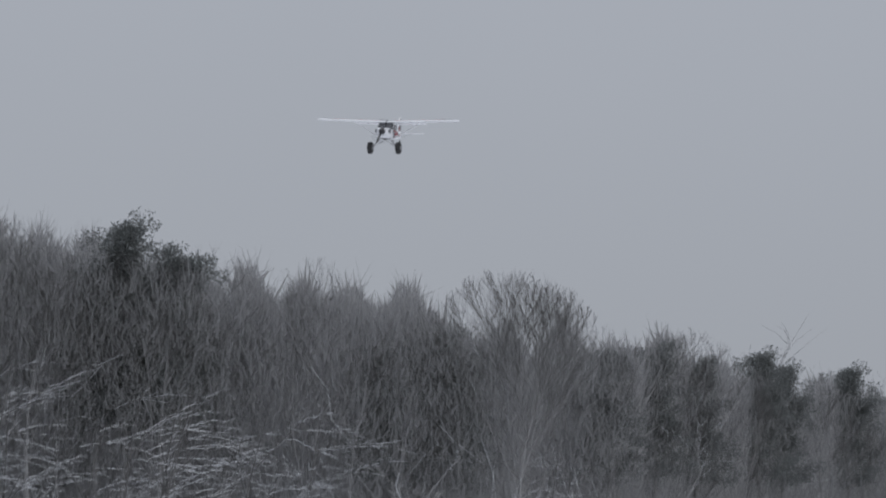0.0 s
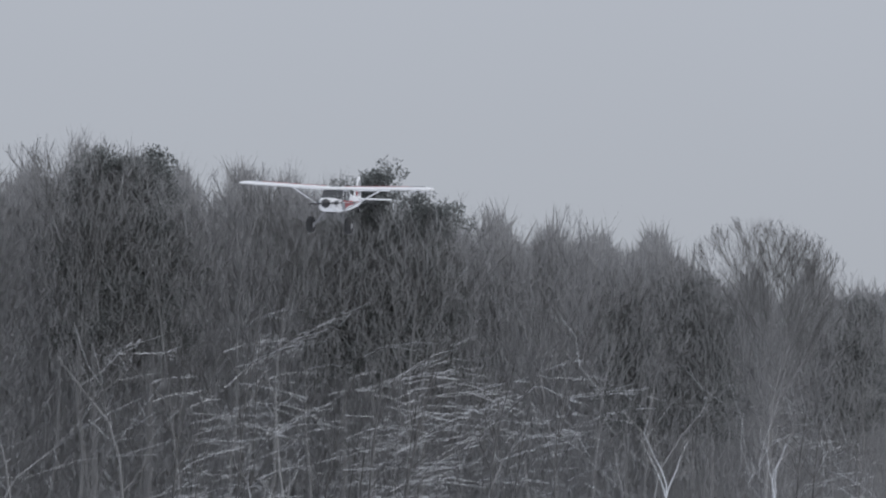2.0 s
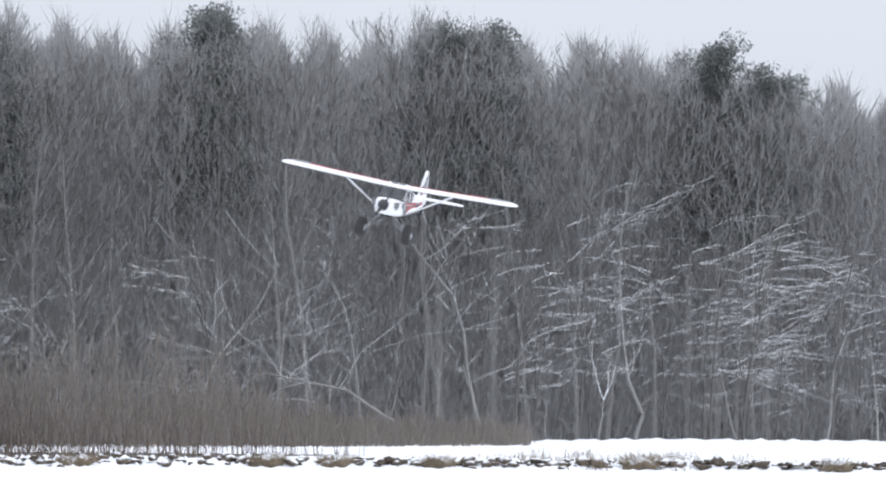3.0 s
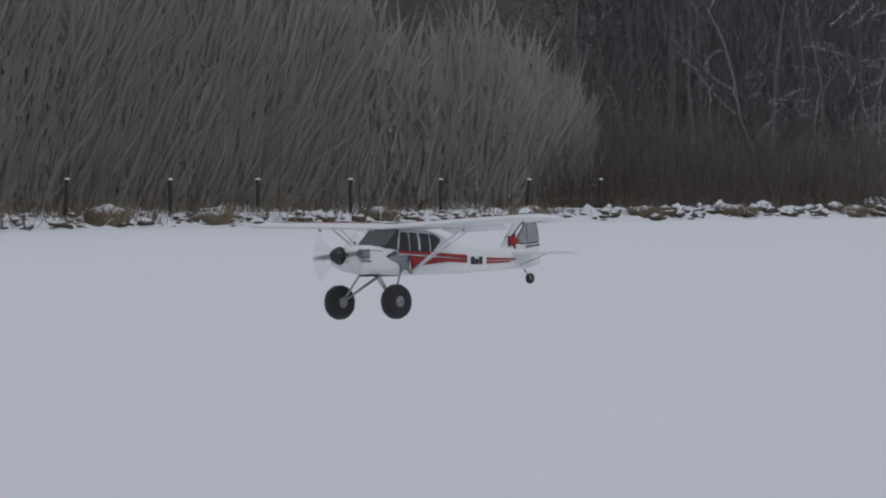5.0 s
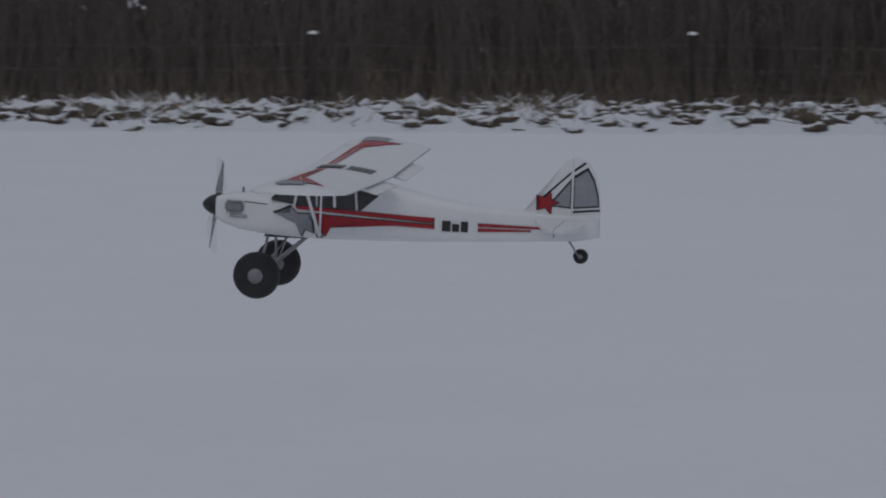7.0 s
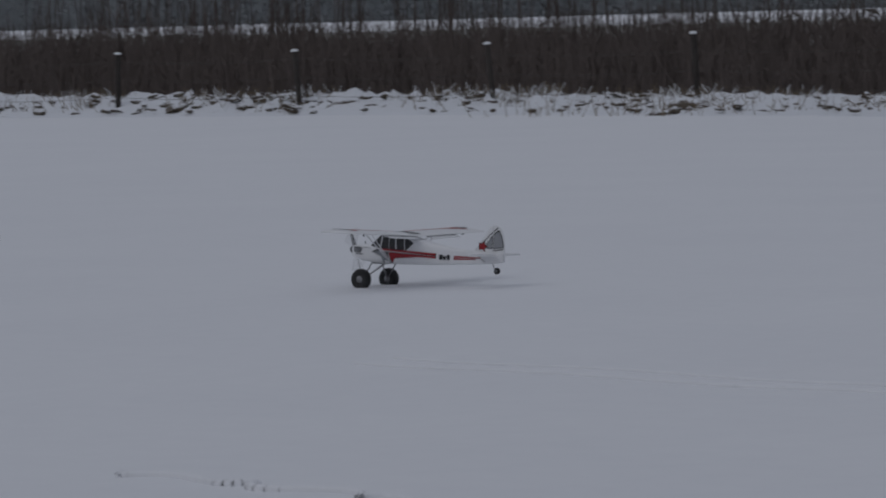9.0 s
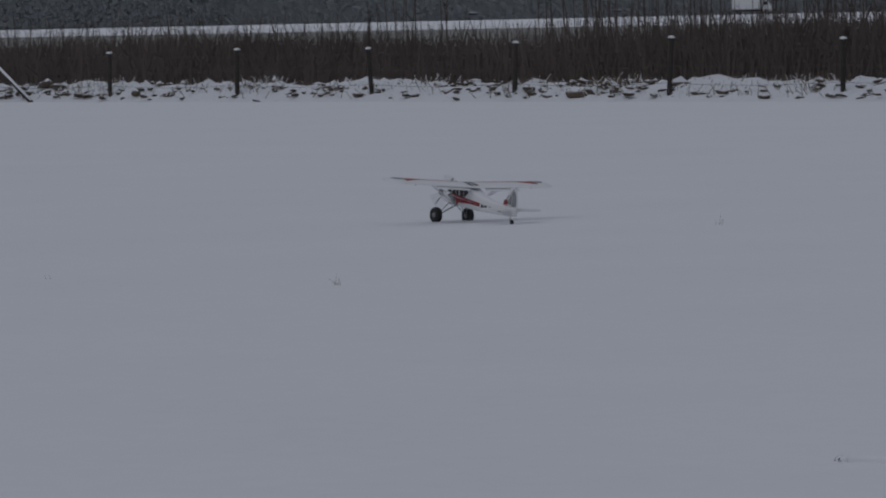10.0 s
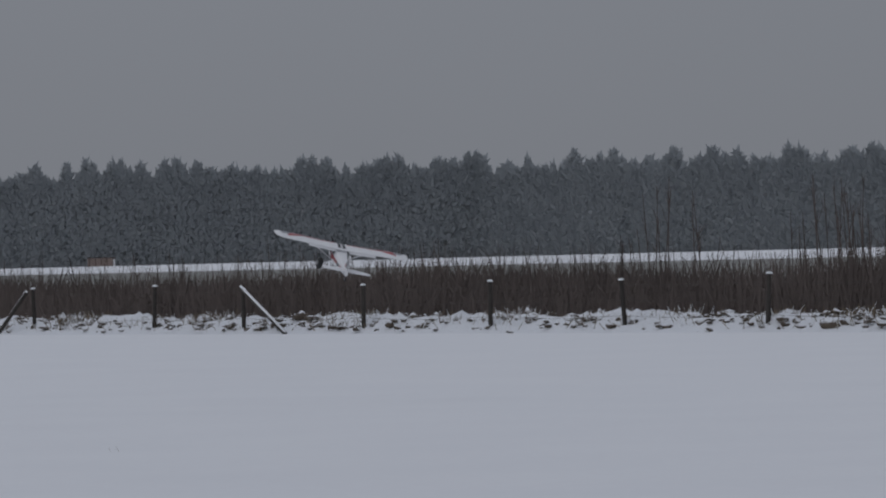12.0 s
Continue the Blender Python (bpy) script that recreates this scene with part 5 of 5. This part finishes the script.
        tips = [(0.192, -0.006), (0.150, -0.004), (0.145, 0.014), (0.128, -0.004), (0.084, -0.004), (0.106, -0.026), (0.082, -0.056), (0.110, -0.046), (0.116, -0.070), (0.130, -0.032)]
        edge = part("grey_star_outline", on_side([(0.124 + (x - 0.124) * 1.12, -0.024 + (z + 0.024) * 1.14) for x, z in tips], s, 0.0020), INK, root, "black outline of the trim")
        part("grey_star", on_side(tips, s, 0.0034), GREY, edge, "grey star on the cowling")
        outlined("tail_stripe", [(-0.390, -0.010), (-0.390, -0.019), (-0.570, -0.019), (-0.572, -0.014)], s, RED, 0.002, 0.0016)
        outlined("tail_stripe", [(-0.390, -0.024), (-0.390, -0.033), (-0.535, -0.028), (-0.537, -0.024)], s, RED, 0.002, 0.0016)
        for x0, wide, hi in ((-0.287, 0.024, 0.030), (-0.315, 0.020, 0.022), (-0.340, 0.020, 0.030)):
            part("lettering_bar", on_side([(x0, -0.036), (x0, -0.036 + hi), (x0 - wide, -0.036 + hi), (x0 - wide, -0.036)], s, 0.0016), INK, root, "plain dark bar in place of lettering")

    # wing
    for s in (1, -1):
        bm, rings = bmesh.new(), []
        for y in (0.0, 0.08, 0.2, 0.34, 0.48, 0.60, 0.684, 0.71, 0.735, 0.755, 0.772, 0.784, 0.792, 0.795):
            le, chord, z = wing_at(y)
            inner = 0.06 < y < 0.40
            rings.append([bm.verts.new((le + px, s * y, z + pz)) for px, pz in wing_section(chord, 0.12)])
        n = len(rings[0])
        for q0, q1 in zip(rings, rings[1:]):
            for k in range(n):
                bm.faces.new((q0[k], q0[(k + 1) % n], q1[(k + 1) % n], q1[k]))
        bm.faces.new(rings[-1])
        wing = part("wing_panel", bm, FOAM, root, smooth=True)
        # flap, let down
        flap = bmesh.new()
        y0, y1 = 0.085, 0.395
        for yy in (y0, y1):
            z = WING_Z + DIHEDRAL * yy / WING_TIP
            for px, pz in ((-0.090, 0.006), (-0.100, -0.006), (-0.154, -0.020), (-0.155, -0.016)):
                flap.verts.new((px, s * yy, z + pz))
        flap.verts.ensure_lookup_table()
        v = flap.verts
        for k in range(4):
            flap.faces.new((v[k], v[(k + 1) % 4], v[4 + (k + 1) % 4], v[4 + k]))
        flap.faces.new(v[0:4])
        flap.faces.new(v[4:8])
        part("flap", flap, FOAM, wing, "white flap let down")
        part("control_horn", box_bm((0.012, 0.004, 0.016), (-0.060, s * 0.56, WING_Z + 0.010), 0.001), METAL, wing)
        part("control_horn", box_bm((0.012, 0.004, 0.016), (-0.060, s * 0.24, WING_Z - 0.004), 0.001), METAL, wing)
        # upper trim: a red sweep along the leading edge that widens outwards, and a grey star at the tip
        for k, (a, b) in enumerate(((0.0, 0.016), (0.022, 0.034))):
            pts = [(WING_LE - 0.070 - a * 0.7, s * 0.07), (WING_LE - 0.070 - a, s * 0.46), (WING_LE - 0.076 - a * 2.6, s * 0.64), (WING_LE - 0.090 - b * 2.9, s * 0.64), (WING_LE - 0.068 - b, s * 0.46), (WING_LE - 0.066 - b * 0.7, s * 0.07)]
            part("red_sweep", wing_film(pts), RED, wing, "red sweeping stripe")
        pts = [(WING_LE - 0.070, s * 0.60), (WING_LE - 0.066, s * 0.70), (WING_LE - 0.085, s * 0.735), (WING_LE - 0.150, s * 0.70), (WING_LE - 0.130, s * 0.655), (WING_LE - 0.165, s * 0.615), (WING_LE - 0.105, s * 0.625)]
        part("grey_tip_star", wing_film(pts, 0.0026), GREY, wing, "grey jagged star near the wing tip")
        # struts
        low = (0.062, s * 0.074, -0.066)
        front = part("wing_strut", rod_bm(low, (0.056, s * 0.370, WING_Z + 0.010), 0.0052, 0.0045), FOAM, root, "white wing strut", smooth=True)
        rear = part("wing_strut", rod_bm(low, (0.006, s * 0.370, WING_Z + 0.006), 0.0032, 0.0028), FOAM, root, "white wing strut", smooth=True)
        part("strut_fitting", box_bm((0.022, 0.008, 0.012), low, 0.002), METAL, root)
        # undercarriage
        axle = (0.225, s * 0.140, -0.178)
        part("gear_leg", rod_bm((0.215, s * 0.050, -0.070), axle, 0.0042), METAL, root, "bent steel-wire undercarriage leg")
        part("gear_leg", rod_bm((0.110, s * 0.060, -0.076), axle, 0.0036), METAL, root, "bent steel-wire undercarriage leg")
        part("gear_brace", rod_bm((0.165, -s * 0.020, -0.074), axle, 0.0030), METAL, root)
        part("axle", rod_bm(axle, (0.225, s * 0.190, -0.178), 0.004), METAL, root)
        build_wheel(root, 0.225, s * 0.156, -0.178, 0.067, 0.056)
    part("gear_plate", box_bm((0.13, 0.085, 0.006), (0.165, 0, -0.077), 0.002), BLACK_PLASTIC, root)

    # tail
    fin = part("fin", tail_plate([(-0.508, 0.026), (-0.530, 0.040), (-0.562, 0.074), (-0.594, 0.122), (-0.614, 0.158), (-0.630, 0.178), (-0.648, 0.187), (-0.648, 0.020)], 0.012), FOAM, root)
    rudder = part("rudder", tail_plate([(-0.651, 0.188), (-0.674, 0.187), (-0.696, 0.174), (-0.713, 0.143), (-0.726, 0.095), (-0.731, 0.040), (-0.727, -0.010), (-0.712, -0.036), (-0.690, -0.046), (-0.651, -0.044)], 0.011), FOAM, root)
    for s in (1, -1):
        def flat(name, pts, mat, parent, lift):
            part(name, poly_prism(pts, s * (0.0062 + lift), s * (0.0070 + lift)), mat, parent)
        flat("fin_panel_outline", [(-0.578, 0.046), (-0.646, 0.128), (-0.646, 0.042)], INK, fin, 0.0)
        flat("fin_panel", [(-0.588, 0.050), (-0.6435, 0.117), (-0.6435, 0.047)], GREY, fin, 0.0012)
        flat("rudder_panel_outline", [(-0.653, 0.136), (-0.692, 0.162), (-0.712, 0.128), (-0.725, 0.082), (-0.728, 0.050), (-0.653, 0.042)], INK, rudder, 0.0)
        flat("rudder_panel", [(-0.656, 0.128), (-0.691, 0.152), (-0.709, 0.122), (-0.721, 0.080), (-0.724, 0.054), (-0.656, 0.047)], GREY, rudder, 0.0012)
        flat("rudder_bar", [(-0.653, 0.036), (-0.729, 0.044), (-0.7295, 0.038), (-0.653, 0.030)], INK, rudder, 0.0)
        flat("fin_bar", [(-0.548, 0.058), (-0.645, 0.148), (-0.645, 0.141), (-0.552, 0.054)], INK, fin, 0.0)
        flat("rudder_edge", [(-0.653, 0.154), (-0.682, 0.176), (-0.688, 0.172), (-0.653, 0.147)], INK, rudder, 0.0)
        flat("red_star_outline", star(-0.578, 0.056, 0.038, 1.85, 0.46), INK, fin, 0.0018)
        flat("red_star", star(-0.578, 0.056, 0.033, 1.85, 0.45), RED, fin, 0.0032)
        tail_out = [(-0.545, s * 0.010), (-0.575, s * 0.150), (-0.600, s * 0.235), (-0.618, s * 0.272), (-0.634, s * 0.282), (-0.634, s * 0.010)]
        part("tailplane", tail_plate(tail_out, 0.010, True), FOAM, root).location = (0, 0, 0.006)
        elev = [(-0.637, s * 0.020), (-0.637, s * 0.283), (-0.660, s * 0.280), (-0.684, s * 0.255), (-0.696, s * 0.200), (-0.702, s * 0.100), (-0.690, s * 0.030)]
        part("elevator", tail_plate(elev, 0.009, True), FOAM, root).location = (0, 0, 0.006)
        part("tail_brace", rod_bm((-0.60, s * 0.012, -0.044), (-0.625, s * 0.15, 0.004), 0.0015), METAL, root)
    part("tail_spring", rod_bm((-0.640, 0, -0.046), (-0.660, 0, -0.074), 0.003), METAL, root)
    part("tail_fork", rod_bm((-0.660, 0.010, -0.074), (-0.679, 0.010, -0.097), 0.0025), METAL, root)
    build_wheel(root, -0.679, 0, -0.093, 0.0215, 0.016, "tail_wheel")
    reduced(root)
    return root, prop


# ---------------------------------------------------------------- far small things
def wheel_at(root, x, y, r):
    ob = part("wheel", lathe_bm([(r * 0.9, -0.12), (r, -0.06), (r, 0.06), (r * 0.9, 0.12)], 20), RUBBER, root)
    ob.location = (x, y, r)
    part("rim", lathe_bm([(r * 0.5, -0.13), (r * 0.5, 0.13)], 16), RIM, ob)


def build_truck():
    root = new("box_truck")
    part("cargo_box", box_bm((5.6, 2.4, 2.7), (-1.6, 0, 2.35), 0.06), CREAM, root)
    part("cab", poly_prism([(1.5, 0.6), (1.5, 2.75), (2.6, 2.75), (3.2, 1.8), (3.4, 1.5), (3.4, 0.6)], -1.1, 1.1), CREAM, root)
    part("side_window", box_bm((0.9, 0.03, 0.7), (2.2, -1.11, 2.15), 0.01), TINTED, root)
    part("chassis", box_bm((7.4, 1.6, 0.35), (-0.6, 0, 0.75), 0.03), INK, root)
    for x in (-3.0, 2.4):
        for y in (-1.0, 1.0):
            wheel_at(root, x, y, 0.46)
    return tagged(root, "white box truck driving along the far meadow road", "truck")


def build_car():
    root = new("car")
    prof = [(-2.1, 0.35), (-2.15, 0.85), (-1.6, 0.98), (-1.0, 1.42), (0.6, 1.46), (1.3, 0.98), (2.0, 0.85), (2.1, 0.35)]
    part("body", poly_prism(prof, -0.85, 0.85), CAR_PAINT, root)
    part("roof_snow", box_bm((1.6, 1.5, 0.12), (-0.2, 0, 1.49), 0.05), SNOW_CAP, root, "snow lying on the roof")
    part("bonnet_snow", box_bm((0.7, 1.5, 0.08), (1.6, 0, 0.93), 0.03), SNOW_CAP, root, "snow lying on the bonnet")
    part("side_window", box_bm((1.7, 0.02, 0.32), (-0.15, -0.856, 1.18), 0.005), TINTED, root)
    for x in (-1.3, 1.3):
        for y in (-0.78, 0.78):
            wheel_at(root, x, y, 0.31)
    return tagged(root, "grey car with snow on its roof driving along the far road", "car", "cars on the far road")


def build_shed(x, y, turn):
    root = new("shed")
    part("wall", box_bm((6.2, 3.0, 2.9), (0, 0, 1.45), 0.03), BRICK_RED, root)
    for k in range(5):
        part("batten", box_bm((0.14, 0.06, 2.9), (-2.6 + k * 1.3, -1.53, 1.45), 0.01), POST_WOOD, root)
    part("roof", box_bm((6.5, 3.3, 0.16), (0, 0, 3.0), 0.03), POST_WOOD, root)
    part("door_frame", box_bm((0.45, 0.08, 2.6), (2.85, -1.54, 1.3), 0.01), CREAM, root)
    root.matrix_basis = pose(x, y, 0, 0, 0, turn)
    tagged(root, "weathered reddish shed at the edge of the distant wood", "shed")


def build_snow_heap(x, y, turn):
    v, f = joined([lump((k * 1.3 - 2.6, 0, 0), (1.1, 0.9, 0.9), 300 + k, True, 0.15) for k in range(5)])
    ob = tagged(new("snow_heap", mesh_of("snow_heap", v, f, SNOW_CAP, True)), "long low heap of cleared snow beside the road", "snow heap")
    ob.matrix_basis = pose(x, y, 0, 0, 0, turn)


def build_weed(x, y, h, n):
    root = new("dry_weed")
    p0 = np.stack([rng.normal(0, 0.02, n), rng.normal(0, 0.02, n), np.full(n, -0.01)], 1)
    p1 = p0 + np.stack([rng.normal(0, 0.5, n) * h, rng.normal(0, 0.3, n) * h, rng.uniform(0.25, 1, n) * h], 1)
    v, f = sticks(p0, p1, np.full(n, 0.0015), np.full(n, 0.0007))
    part("stalks", mesh_of("stalks", v, f, DRY_GRASS), DRY_GRASS, root)
    root.location = (x, y, 0)
    tagged(root, "small dry weed stalk poking through the snow", "weed", "weeds in the snowfield")


WEEDS = [(-19.4, 17.07, 0.10, 7), (-21.54, 16.62, 0.04, 3), (-22.24, 23.32, 0.10, 4), (-6.33, 11.91, 0.10, 6), (-29.79, 21.02, 0.05, 3)]


def build_old_track():
    """Two faint snowed-in ruts across the field, and a short ridge added for old footprints."""
    for off, x0, y0, run, rise, thick in ((0.0, -3.5, 13.9, 9.0, 1.5, 0.014), (0.28, -3.5, 13.9, 9.0, 1.5, 0.014), (0.0, -8.3, 10.95, 1.9, 0.35, 0.022)):
        t = np.linspace(0, 1, 60)
        x = x0 - run * t + 0.08 * np.sin(t * 19)
        y = y0 + rise * t + off + 0.05 * np.sin(t * 31 + off)
        p = np.stack([x, y, np.full(60, 0.001)], 1)
        v, f = sticks(p[:-1], p[1:], np.full(59, thick), np.full(59, thick), 6)
        tagged(new("snow_rut", mesh_of("snow_rut", v, f, SNOW, True)), "faint raised line of old tracks in the snow", "rut", "ruts in the snowfield", kind="structure")


def drive(thing, azimuth, r, speed):
    """A vehicle at even speed along the far road; azimuth is where it is seen at 9.5 s."""
    x, y = polar(azimuth, r)
    dx, dy = math.cos(radians(43.5)) * speed, math.sin(radians(43.5)) * speed
    walk(thing, [(t, pose(x + dx * (t - 9.5), y + dy * (t - 9.5), 1.1, 0, 0, 43.5)) for t in (0.0, 4.0, 8.0, 12.0)])


def motions():
    drive(truck, 43.70, 868, 16.3)
    drive(cars[0], 45.47, 868, 16.3)
    drive(cars[1], 47.33, 869, 16.3)
    walk(plane, [(t, pose(x, y, z, r, p, h)) for t, x, y, z, h, p, r in PLANE_ROWS])
    walk(propeller, [(k / 30, pose(*propeller_at, 86.0 * (k - 195) + 4, 0, 0)) for k in range(361)])


build_ground()
build_ridge()
build_fence()
build_shrubs()
build_saplings()
build_wood()
build_snow_bank()
build_thicket()
build_far_wood()
plane, propeller = build_plane()
propeller_at = tuple(propeller.location)
truck = build_truck()
cars = [build_car()]
cars.append(copy_thing(cars[0], pose(0, 0, 0)))
build_shed(*polar(54.92, 1000), 55)
build_snow_heap(*polar(56.05, 900), 55)
for weed in WEEDS:
    build_weed(*weed)
build_old_track()
motions()
